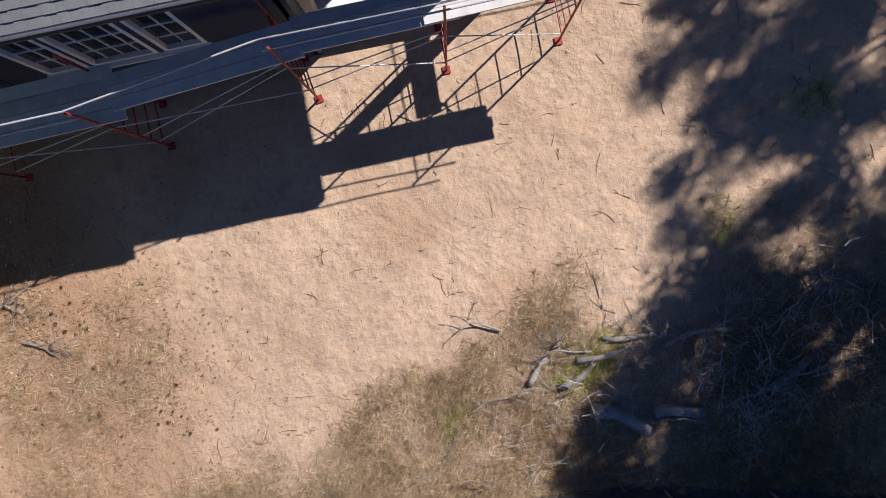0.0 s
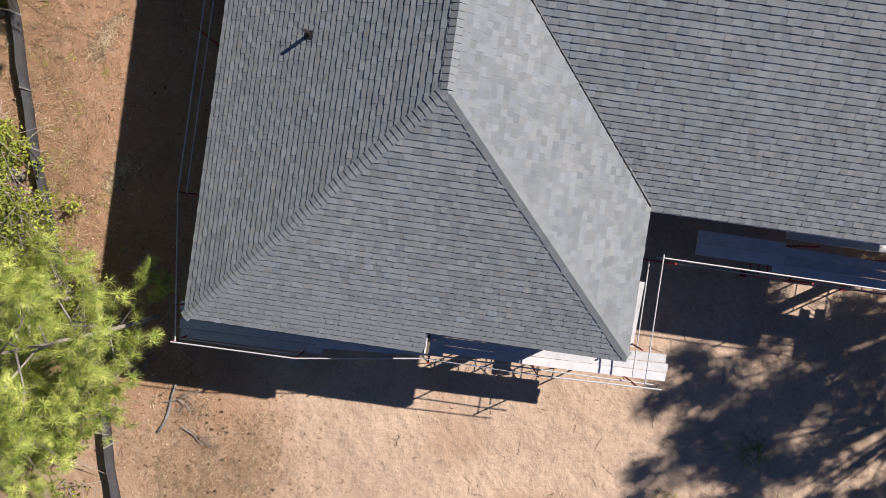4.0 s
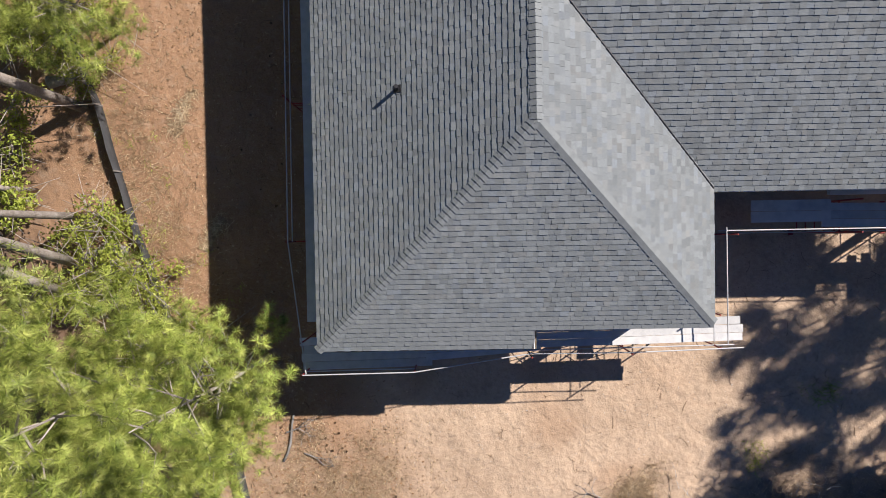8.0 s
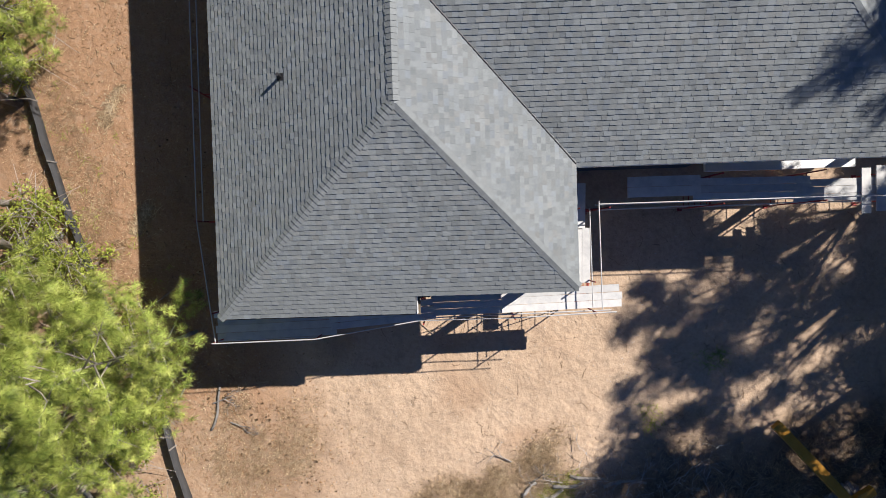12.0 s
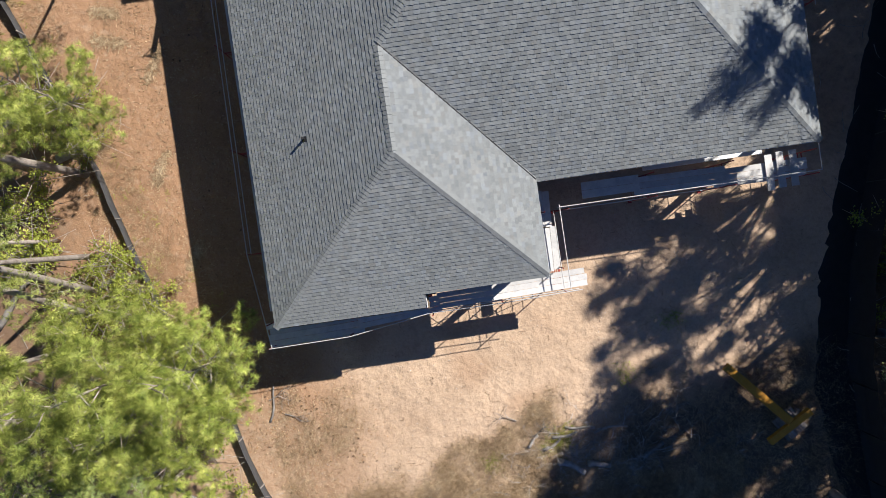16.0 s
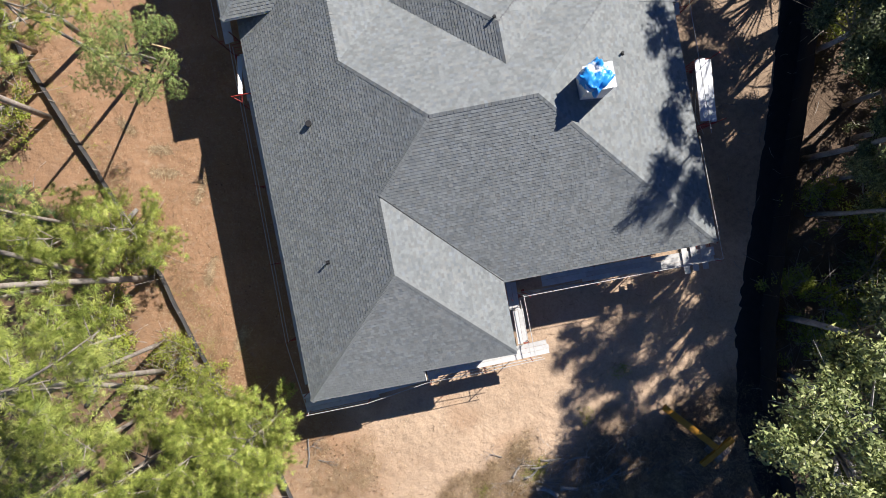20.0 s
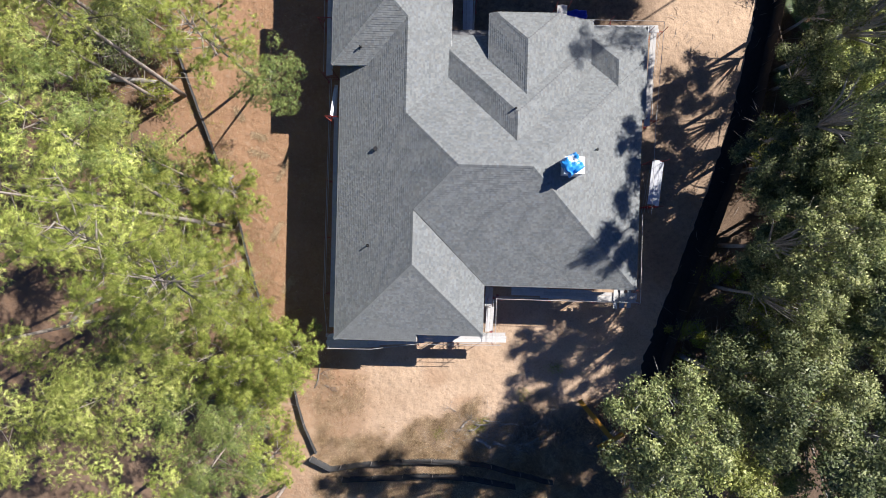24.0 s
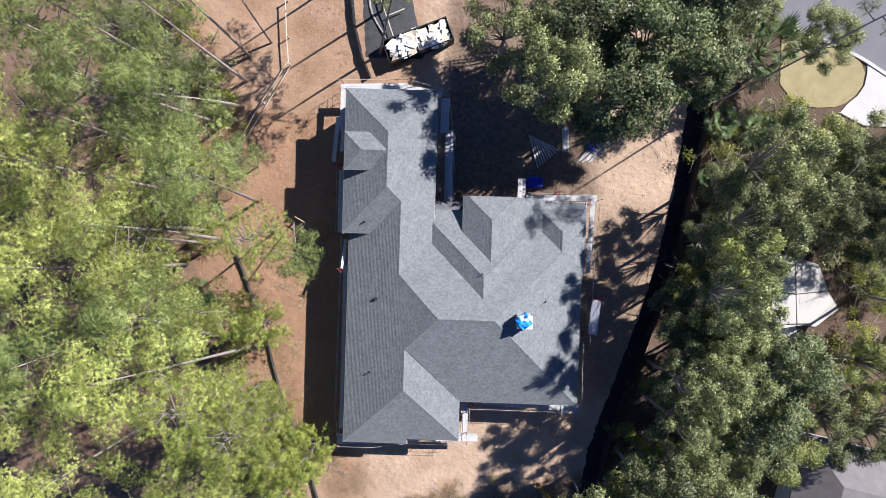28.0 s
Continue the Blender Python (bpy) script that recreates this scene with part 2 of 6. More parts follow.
M_BLUE = material("blue_tarp", [(0.01, 0.17, 0.52), (0.02, 0.24, 0.66), (0.03, 0.30, 0.72), (0.03, 0.30, 0.72), (0.78, 0.80, 0.82)], 0.35, scale=1.5, fine=9, bump=0.4, dist=0.03, mottling=0.8, spread=0.30)
M_BLUEDARK = material("deep_blue_tarp", [(0.012, 0.03, 0.42), (0.03, 0.06, 0.60)], 0.35, scale=3, fine=14, bump=0.4, dist=0.03)
M_CONCRETE = material("pale_concrete", [(0.50, 0.48, 0.44), (0.62, 0.60, 0.56)], 0.9, scale=0.6, fine=20, bump=0.1)
M_ROAD = material("asphalt_road", [(0.16, 0.16, 0.165), (0.22, 0.22, 0.225)], 0.9, scale=0.5, fine=60, bump=0.2)
M_LAWN = material("dormant_lawn", [(0.28, 0.235, 0.11), (0.42, 0.355, 0.19)], 0.9, scale=1.0, fine=30, bump=0.6, dist=0.05)
M_YELLOW = material("yellow_painted_steel", [(0.40, 0.185, 0.02), (0.54, 0.27, 0.04)], 0.55, scale=4, fine=40, bump=0.15, rand=0.1)
M_OLDROOF = material("brown_grey_shingle", [(0.16, 0.15, 0.145), (0.24, 0.225, 0.215)], 0.9, scale=1.5, fine=60, bump=0.3, island=0.2)
M_DARKMETAL = material("dark_metal", [(0.03, 0.03, 0.032), (0.06, 0.06, 0.062)], 0.5, metal=0.4, bump=0.1)
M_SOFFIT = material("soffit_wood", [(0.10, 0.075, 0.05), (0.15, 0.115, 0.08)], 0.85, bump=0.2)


def ground_material():
    m = bpy.data.materials.new("sandy_soil")
    m.use_nodes = True
    nt = m.node_tree
    N, L = nt.nodes, nt.links
    b = N["Principled BSDF"]
    b.inputs["Roughness"].default_value = 0.95
    b.inputs["Specular IOR Level"].default_value = 0.15
    at = N.new("ShaderNodeAttribute")
    at.attribute_name = "soil"
    sp = N.new("ShaderNodeSeparateColor")
    L.new(at.outputs["Color"], sp.inputs[0])
    tc = N.new("ShaderNodeTexCoord")

    def noise_node(scale, detail, rough=0.6):
        n = N.new("ShaderNodeTexNoise")
        n.inputs["Scale"].default_value, n.inputs["Detail"].default_value, n.inputs["Roughness"].default_value = scale, detail, rough
        L.new(tc.outputs["Object"], n.inputs["Vector"])
        return n.outputs[0]

    big, mid, fine = noise_node(0.35, 5), noise_node(2.6, 6, 0.7), noise_node(22, 4, 0.7)

    def ramp(src, stops):
        r = N.new("ShaderNodeValToRGB")
        e = r.color_ramp.elements
        while len(e) < len(stops):
            e.new(0.5)
        for i, (p, c) in enumerate(stops):
            e[i].position, e[i].color = p, (*c, 1)
        L.new(src, r.inputs[0])
        return r.outputs[0]

    def mix(f, a, c, kind="MIX"):
        x = N.new("ShaderNodeMix")
        x.data_type, x.blend_type = "RGBA", kind
        if isinstance(f, float):
            x.inputs[0].default_value = f
        else:
            L.new(f, x.inputs[0])
        L.new(a, x.inputs[6])
        L.new(c, x.inputs[7])
        return x.outputs[2]

    def soft(weight, src, gain=1.2):
        """Roughens the border of a soil weight by a noise."""
        a = N.new("ShaderNodeMath")
        a.operation = "SUBTRACT"
        L.new(src, a.inputs[0])
        a.inputs[1].default_value = 0.5
        c = N.new("ShaderNodeMath")
        c.operation = "MULTIPLY_ADD"
        L.new(a.outputs[0], c.inputs[0])
        c.inputs[1].default_value = gain
        L.new(weight, c.inputs[2])
        c.use_clamp = True
        return c.outputs[0]

    scuff, grain = noise_node(7.5, 3, 0.55), noise_node(70, 3, 0.7)
    sand = mix(0.22, ramp(mid, [(0.26, (0.347, 0.238, 0.160)), (0.5, (0.501, 0.371, 0.261)), (0.7, (0.598, 0.461, 0.337))]), ramp(grain, [(0.3, (0.347, 0.238, 0.160)), (0.7, (0.694, 0.542, 0.400))]))
    sand = mix(0.25, sand, ramp(scuff, [(0.28, (0.366, 0.247, 0.169)), (0.48, (0.540, 0.400, 0.284)), (0.75, (0.656, 0.513, 0.381))]))
    straw = mix(0.55, ramp(mid, [(0.3, (0.15, 0.08, 0.04)), (0.46, (0.30, 0.172, 0.098)), (0.56, (0.38, 0.23, 0.14)), (0.70, (0.54, 0.37, 0.25))]), ramp(noise_node(34, 5, 0.8), [(0.36, (0.07, 0.036, 0.02)), (0.48, (0.32, 0.19, 0.112)), (0.56, (0.40, 0.25, 0.15)), (0.68, (0.66, 0.46, 0.30))]))
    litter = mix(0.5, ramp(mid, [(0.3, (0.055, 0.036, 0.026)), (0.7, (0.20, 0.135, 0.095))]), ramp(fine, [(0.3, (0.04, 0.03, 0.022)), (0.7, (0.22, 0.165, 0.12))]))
    dry = mix(0.5, ramp(mid, [(0.3, (0.30, 0.205, 0.135)), (0.7, (0.54, 0.41, 0.29))]), ramp(fine, [(0.3, (0.24, 0.165, 0.105)), (0.7, (0.56, 0.44, 0.32))]))
    col = mix(soft(sp.outputs[0], mid), sand, straw)
    col = mix(soft(sp.outputs[2], mid, 1.6), col, dry)
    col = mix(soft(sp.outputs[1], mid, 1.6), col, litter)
    tone = ramp(big, [(0.3, (0.82, 0.80, 0.78)), (0.5, (0.97, 0.96, 0.95)), (0.7, (1.08, 1.07, 1.06))])
    col = mix(1.0, col, tone, "MULTIPLY")
    L.new(col, b.inputs["Base Color"])
    h = N.new("ShaderNodeMath")
    h.operation = "MULTIPLY_ADD"
    h0 = N.new("ShaderNodeMath")
    h0.operation = "MULTIPLY_ADD"
    L.new(scuff, h0.inputs[0])
    h0.inputs[1].default_value = 0.24
    pit = N.new("ShaderNodeTexVoronoi")
    pit.feature = "SMOOTH_F1"
    pit.inputs["Scale"].default_value = 3.1
    L.new(tc.outputs["Object"], pit.inputs["Vector"])
    h1 = N.new("ShaderNodeMath")
    h1.operation = "MULTIPLY_ADD"
    L.new(pit.outputs["Distance"], h1.inputs[0])
    h1.inputs[1].default_value = 0.22
    L.new(noise_node(1.7, 4, 0.5), h1.inputs[2])
    L.new(h1.outputs[0], h0.inputs[2])
    L.new(fine, h.inputs[0])
    h.inputs[1].default_value = 0.12
    L.new(h0.outputs[0], h.inputs[2])
    bp = N.new("ShaderNodeBump")
    bp.inputs["Strength"].default_value, bp.inputs["Distance"].default_value = 0.9, 0.11
    L.new(h.outputs[0], bp.inputs["Height"])
    L.new(bp.outputs[0], b.inputs["Normal"])
    return m


M_GROUND = ground_material()


# ---- ground: one sheet, fine near the house, coarse to the horizon ----
def smooth(a, b, v):
    t = min(1.0, max(0.0, (v - a) / (b - a)))
    return t * t * (3 - 2 * t)


def fence_x(pts, y):
    """x of a fence line at y; pts sorted by y."""
    for (x0, y0), (x1, y1) in zip(pts, pts[1:]):
        if y0 <= y <= y1:
            return x0 + (x1 - x0) * (y - y0) / (y1 - y0)
    return pts[0][0] if y < pts[0][1] else pts[-1][0]


WEST_FENCE = [(-9.78, -5.6), (-10.68, -3.8), (-11.28, -2.0), (-11.78, 0.5), (-13.75, 4.1), (-15.0, 7.9), (-15.9, 11.2), (-16.65, 13.2), (-17.62, 15.8), (-19.13, 19.7), (-20.98, 24.4), (-21.58, 27.0)]
EAST_FENCE = [(15.5, -9.0), (15.3, -5.0), (15.2, -1.5), (15.9, 2.6), (17.6, 8.0), (20.1, 15.0), (21.7, 20.4), (23.0, 27.3), (24.0, 33.0), (25.4, 41.0), (26.2, 47.0)]


def height(x, y):
    n = noise.noise(Vector((x * 0.9, y * 0.9, 3.1))) * 0.035 + noise.noise(Vector((x * 0.25, y * 0.25, 8.0))) * 0.06
    if -8.6 < x < 13.2 and 3.3 < y < 34.5:
        n *= 0.3
    return n


def soil(x, y):
    w = noise.noise(Vector((x * 0.35, y * 0.35, 1.7))) * 1.6 + noise.noise(Vector((x * 1.3, y * 1.3, 5.0))) * 0.6
    fx, ex = fence_x(WEST_FENCE, y), fence_x(EAST_FENCE, y)
    straw = smooth(-5.0, -9.0, x + w * 0.8 + 0.25 * y * (1 if y < 3 else 0))
    straw = max(straw, 0.45 * smooth(0.15, 0.5, noise.noise(Vector((x * 0.45 + 9, y * 0.6, 2.2)))) * smooth(5, 1, x) * smooth(-4, -2, y))
    if y > 33:
        straw = max(straw, 0.9 * smooth(-0.5, -4.0, x + w)) * (0.72 + 0.28 * noise.noise(Vector((x * 0.5, y * 0.5, 11.0))))
    litter = smooth(ex - 1.5, ex + 1.0, x + w * 0.6)
    litter = max(litter, 0.72 * smooth(fx - 1.5, fx - 6.0, x + w * 1.5))
    brush = smooth(1.0, -1.6, y + 2.2 - 0.16 * (x - 2) + w * 0.7) * smooth(3.0, 6.0, x + w)
    litter = max(litter, 0.9 * brush)
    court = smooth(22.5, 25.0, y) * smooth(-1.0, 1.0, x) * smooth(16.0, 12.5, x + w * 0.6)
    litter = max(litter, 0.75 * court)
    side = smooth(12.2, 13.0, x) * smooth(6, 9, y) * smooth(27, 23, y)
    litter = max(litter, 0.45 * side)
    if x > -4.6:
        dry = smooth(0.4, -0.6, y + 2.1 - 0.5 * x + w * 0.5) * smooth(3.2, 1.6, x) + smooth(-3.5, -6.0, y) * smooth(1.0, 3.0, x)
    else:
        dry = 0.85 * smooth(0.4, -1.2, y + 3.0 + w * 0.9) * smooth(-13, -9, x)
    dry = max(dry, 0.5 * smooth(-5.0, -8.0, x + w) * smooth(1.0, -2.0, y + w))
    return straw, litter, dry


def build_ground():
    def axis(lo, hi, step, far):
        a = list(np.arange(lo, hi + 1e-6, step))
        return [-far, -far / 3, lo - 60, lo - 15] + a + [hi + 15, hi + 60, far / 3, far]

    xs, ys = axis(-45, 48, 0.42, 1500), axis(-26, 58, 0.42, 1500)
    verts, cols = [], []
    for y in ys:
        for x in xs:
            verts.append((x, y, height(x, y) if abs(x) < 60 and abs(y) < 70 else 0.0))
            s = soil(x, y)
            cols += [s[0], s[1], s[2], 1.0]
    nx = len(xs)
    faces = [(j * nx + i, j * nx + i + 1, (j + 1) * nx + i + 1, (j + 1) * nx + i) for j in range(len(ys) - 1) for i in range(nx - 1)]
    me = bpy.data.meshes.new("ground")
    me.from_pydata(verts, [], faces)
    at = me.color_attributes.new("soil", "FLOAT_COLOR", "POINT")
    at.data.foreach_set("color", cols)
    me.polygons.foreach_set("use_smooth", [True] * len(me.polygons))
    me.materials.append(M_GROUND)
    return tagged(new("ground", me), "sandy building plot with pine straw and leaf litter", "ground", kind="structure")


build_ground()

# ---- house: roof planes of one pitch ----
PITCH = 0.53
Z_W, Z_E, Z_C = 4.83, 5.09, 5.85
# name: direction in which the plane rises, eave line, eave height
PLANES = {
    "west": ((1, 0), -7.85, Z_W),
    "south_wing": ((0, 1), 3.78, Z_W),
    "east_wing": ((-1, 0), 2.18, Z_E + 0.07),
    "south_main": ((0, 1), 7.69, Z_E),
    "east_main": ((-1, 0), 12.3, Z_E),
    "north_main": ((0, -1), 22.85, Z_E),
    "court_east": ((-1, 0), -0.45, Z_C),
    "north_west": ((1, 0), -8.25, Z_C),
    "north_south": ((0, 1), 21.95, Z_C),
    "north_north": ((0, -1), 34.2, Z_C),
    "bay_west": ((1, 0), -8.05, 7.06),
    "bay_north": ((0, -1), 30.35, 7.06),
    "bay_south": ((0, 1), 27.2, 7.06),
    "porch_west": ((1, 0), -1.72, 5.33),
    "porch_north": ((0, -1), 24.2, 5.33),
    "porch_east": ((-1, 0), 9.3, 5.33),
    "gable_west": ((1, 0), 1.95, 6.32),
    "gable_north": ((0, -1), 25.35, 6.55),
    "gable_east": ((-1, 0), 8.9, 5.2),
    "corner_west": ((1, 0), 8.25, 4.98),
    "corner_north": ((0, -1), 25.2, 4.75),
    "corner_east": ((-1, 0), 12.55, 4.98),
}


def plane_z(name, x, y):
    (dx, dy), e, z = PLANES[name]
    return z + PITCH * (dx * (x - e) if dx else dy * (y - e))


# blocks: planes whose lowest gives the surface, and the rectangle that they cover
BLOCKS = [
    ("wing", ["west", "south_wing", "east_wing"], (-7.85, 2.18, 3.78, 14.0)),
    ("main", ["west", "south_main", "east_main", "north_main"], (-7.85, 12.3, 7.69, 25.0)),
    ("link", ["west", "court_east"], (-7.85, -0.45, 18.35, 26.0)),
    ("north", ["north_west", "north_south", "north_north", "court_east"], (-8.25, -0.45, 21.95, 34.2)),
    ("bay", ["bay_west", "bay_north", "bay_south"], (-8.05, -4.1, 27.2, 30.35)),
    ("porch", ["porch_west", "porch_north", "porch_east"], (-1.0, 8.0, 15.0, 24.2)),
    ("gable", ["gable_west", "gable_north", "gable_east"], (1.95, 8.9, 17.0, 25.35)),
    ("corner", ["corner_west", "corner_north", "corner_east"], (8.25, 12.55, 19.0, 25.2)),
]


def block_z(planes, rect, x, y):
    if not (rect[0] - 1e-6 <= x <= rect[1] + 1e-6 and rect[2] - 1e-6 <= y <= rect[3] + 1e-6):
        return -1.0
    if planes[0] == "west" and rect[2] == 3.78 and x > -2.28 and y < 4.3:
        return -1.0
    return min(plane_z(p, x, y) for p in planes)


def roof_z(x, y):
    return max(block_z(p, r, x, y) for _, p, r in BLOCKS)


def clip(poly, a, b, c):
    """Keeps the part of a plan polygon where a*x + b*y + c >= 0."""
    out = []
    for i, p in enumerate(poly):
        q = poly[(i + 1) % len(poly)]
        u, v = a * p[0] + b * p[1] + c, a * q[0] + b * q[1] + c
        if u >= 0:
            out.append(p)
        if (u < 0) != (v < 0):
            t = u / (u - v)
            out.append((p[0] + t * (q[0] - p[0]), p[1] + t * (q[1] - p[1])))
    return out


def plane_coef(name):
    (dx, dy), e, z = PLANES[name]
    s = dx or dy
    return PITCH * dx, PITCH * dy, z - PITCH * s * e


def region(block, name):
    """Plan polygon of a plane within its block."""
    _, planes, r = block
    poly = [(r[0], r[2]), (r[1], r[2]), (r[1], r[3]), (r[0], r[3])]
    a, b, c = plane_coef(name)
    for o in planes:
        if o != name:
            a2, b2, c2 = plane_coef(o)
            poly = clip(poly, a2 - a, b2 - b, c2 - c)
    return poly


house = empty("house", (0, 0, 0))
tagged(house, "grey shingled hip-roofed house under construction, wrapped walls, scaffolded", "house")
for block in BLOCKS:
    for name in block[1]:
        if name == "west" and block[0] in ("link",):
            continue
        if name == "court_east" and block[0] == "link":
            polys = [clip(region(block, name), 0, -1, 21.95)]
        elif name == "west" and block[0] == "main":
            polys = [clip(region(block, name), 0, 1, -14.0)]
        else:
            polys = [region(block, name)]
        if name == "south_main":
            polys = [clip(polys[0], 1, 0, 2.75)]
        if name == "court_east" and block[0] == "link":
            polys = [clip(polys[0], 0, 1, -18.4)]
        if name == "south_wing":
            polys = [clip(polys[0], -1, 0, -2.28), clip(clip(polys[0], 1, 0, 2.28), 0, 1, -4.3)]
        for poly in polys:
            if len(poly) < 3:
                continue
            mb = MB()
            mb.slab([(x, y, plane_z(name, x, y) - 0.012) for x, y in poly], 0.16)
            part("roof_panel", mb, M_DECK, house)

# ---- roof shingles ----
EXPO = 0.143


def shingle_rows():
    tabs, deco, high = [], random.Random(3), False
    seen = set()
    for block in BLOCKS:
        for name in block[1]:
            if name in seen:
                continue
            seen.add(name)
            (dx, dy), e, z0 = PLANES[name]
            polys = [region(b, name) for b in BLOCKS if name in b[1]]
            run = EXPO / math.sqrt(1 + PITCH * PITCH)
            up = Vector((dx, dy, PITCH)).normalized()
            along = Vector((-dy, dx, 0))
            nrm = along.cross(up)
            if nrm.z < 0:
                nrm = -nrm
            s_all = [along.x * x + along.y * y for pl in polys for x, y in pl]
            d_all = [(dx * (x - e) if dx else dy * (y - e)) for pl in polys for x, y in pl]
            if not s_all:
                continue
            lo, hi, top = min(s_all), max(s_all), max(d_all)
            k = 0
            while k * run < top:
                d = k * run
                s = lo - deco.random() * 0.3
                while s < hi:
                    w = deco.choice((0.13, 0.15, 0.17, 0.19, 0.22))
                    c = s + w / 2
                    dm = d + run * 0.5
                    x = (e + dx * dm if dx else along.x * c)
                    y = (e + dy * dm if dy else along.y * c)
                    z = plane_z(name, x, y)
                    if abs(roof_z(x, y) - z) < 0.04 and not (name == 'south_main' and x < -2.8):
                        x0 = (e + dx * d if dx else along.x * c)
                        y0 = (e + dy * d if dy else along.y * c)
                        high = not high
                        lift = (0.011 if high else 0.005) + deco.random() * 0.003
                        a, b = -w / 2, w / 2

                        def over(o):
                            """Whether the tab's corner at o along the eave would stick out over a hip."""
                            dt = d + run
                            cx = e + dx * dt if dx else along.x * (c + o)
                            cy = e + dy * dt if dy else along.y * (c + o)
                            return plane_z(name, cx, cy) > roof_z(cx, cy) + 0.02

                        for _ in range(5):
                            if over(a):
                                a += w / 6
                            if over(b):
                                b -= w / 6
                        if b - a > 0.02:
                            x0 += along.x * (a + b) / 2
                            y0 += along.y * (a + b) / 2
                            tabs.append((x0, y0, plane_z(name, x0, y0), up, along, nrm, b - a, lift, deco.random()))
                    s += w
                k += 1
    return tabs


def add_tab(mb, tab):
    x0, y0, z0, up, along, nrm, w, lift, r = tab
    o = Vector((x0, y0, z0))
    lo, hi = o + up * (-0.006 * r), o + up * (EXPO + 0.01)
    a, b = along * (w / 2 - 0.001), nrm * (lift + 0.008)
    t = nrm * 0.001
    p = [lo - a + b, lo + a + b, hi + a + t, hi - a + t, lo - a - t * 6, lo + a - t * 6]
    n = len(mb.v)
    mb.v += [tuple(q) for q in p]
    if (p[1] - p[0]).cross(p[2] - p[0]).z > 0:
        mb.f += [(n, n + 1, n + 2, n + 3), (n + 4, n + 5, n + 1, n), (n + 5, n + 2, n + 1), (n + 4, n, n + 3)]
    else:
        mb.f += [(n + 3, n + 2, n + 1, n), (n, n + 1, n + 5, n + 4), (n + 1, n + 2, n + 5), (n + 3, n, n + 4)]


tabs = shingle_rows()
stuff = MB()
near = [t for t in tabs if 3.7 < t[1] < 5.0 and -7 < t[0] < 2.3][:280]
near_ids = {id(t) for t in near}
for t in tabs:
    if id(t) not in near_ids:
        add_tab(stuff, t)
ob = part("shingles", stuff, M_SHINGLE, house)
ob["kind"] = "stuff"
for t in near:
    mb = MB()
    add_tab(mb, t)
    part("shingle", mb, M_SHINGLE, house)


# cap shingles along hips and ridges
cap_rest = MB()


def cap_piece(mb, c, d, side, j, dr):
    e = c + d * 0.152
    k = len(mb.v)
    for o, h in ((c, 0.022), (e, 0.008)):
        for u in (-1, -0.5, 0, 0.5, 1):
            mb.v.append(tuple(o + side * (j * u) + Vector((0, 0, h + 0.007 - dr * j * abs(u)))))
    mb.f += [(k + m + 5, k + m + 6, k + m + 1, k + m) for m in range(4)]
    mb.v += [tuple(Vector(mb.v[k + m]) - Vector((0, 0, 0.022))) for m in range(5)]
    mb.f += [(k + m, k + m + 1, k + 11 + m, k + 10 + m) for m in range(4)]


def cap_line(p, q, single=False, width=0.135):
    p, q = Vector(p), Vector(q)
    d = (q - p).normalized()
    side = d.cross(Vector((0, 0, 1))).normalized()
    dr = PITCH if abs(d.z) < 0.05 else PITCH / math.sqrt(2)
    for i in range(int((q - p).length / 0.143)):
        mb = MB() if single else cap_rest
        cap_piece(mb, p + d * (i * 0.143), d, side, rnd.uniform(0.93, 1.06) * width, dr)
        if single:
            part("cap_shingle", mb, M_SHINGLE, house)


def on(name, x, y):
    return (x, y, plane_z(name, x, y))


RIDGE_WING = on("west", -2.52, 9.11)
VALLEY_TOP = on("west", -2.52, 12.53)
R2, R3 = on("south_main", 0.22, 15.27), on("south_main", 4.72, 15.27)
R1 = on("west", -3.19, 18.68)
CAPS = [
    (on("west", -7.85, 3.78), RIDGE_WING), (on("east_wing", 2.18, 4.40), RIDGE_WING), (RIDGE_WING, VALLEY_TOP),
    (VALLEY_TOP, R2), (R2, R3), (on("east_main", 12.3, 7.69), R3), (R1, R2), (on("east_main", 11.2, 21.6), R3),
    (R1, on("west", -3.19, 24.9)), (on("court_east", -3.19, 24.7), on("court_east", -4.35, 25.85)),
    (on("north_south", -8.25, 21.95), on("north_south", -4.35, 25.85)), (on("north_west", -4.35, 25.85), on("north_west", -4.35, 30.3)),
    (on("north_north", -8.25, 34.2), on("north_north", -4.35, 30.3)), (on("north_north", -0.45, 34.2), on("north_north", -4.35, 30.3)),
    (on("bay_west", -8.05, 27.2), on("bay_south", -6.475, 28.775)), (on("bay_west", -8.05, 30.35), on("bay_south", -6.475, 28.775)), (on("bay_south", -6.475, 28.775), on("bay_south", -4.35, 28.775)),
    (on("porch_west", -0.45, 22.93), on("porch_west", 3.79, 18.69)), (on("porch_west", 3.79, 18.69), on("porch_west", 3.79, 16.8)),
    (on("gable_west", 2.6, 25.1), on("gable_west", 4.36, 23.37)), (on("gable_west", 4.36, 23.37), on("gable_west", 4.36, 19.9)),
    (on("corner_west", 8.0, 24.95), on("corner_west", 10.4, 22.6)), (on("corner_west", 10.4, 22.6), on("corner_west", 10.4, 20.7)), (on("corner_east", 12.55, 24.75), on("corner_east", 10.4, 22.6)),
]
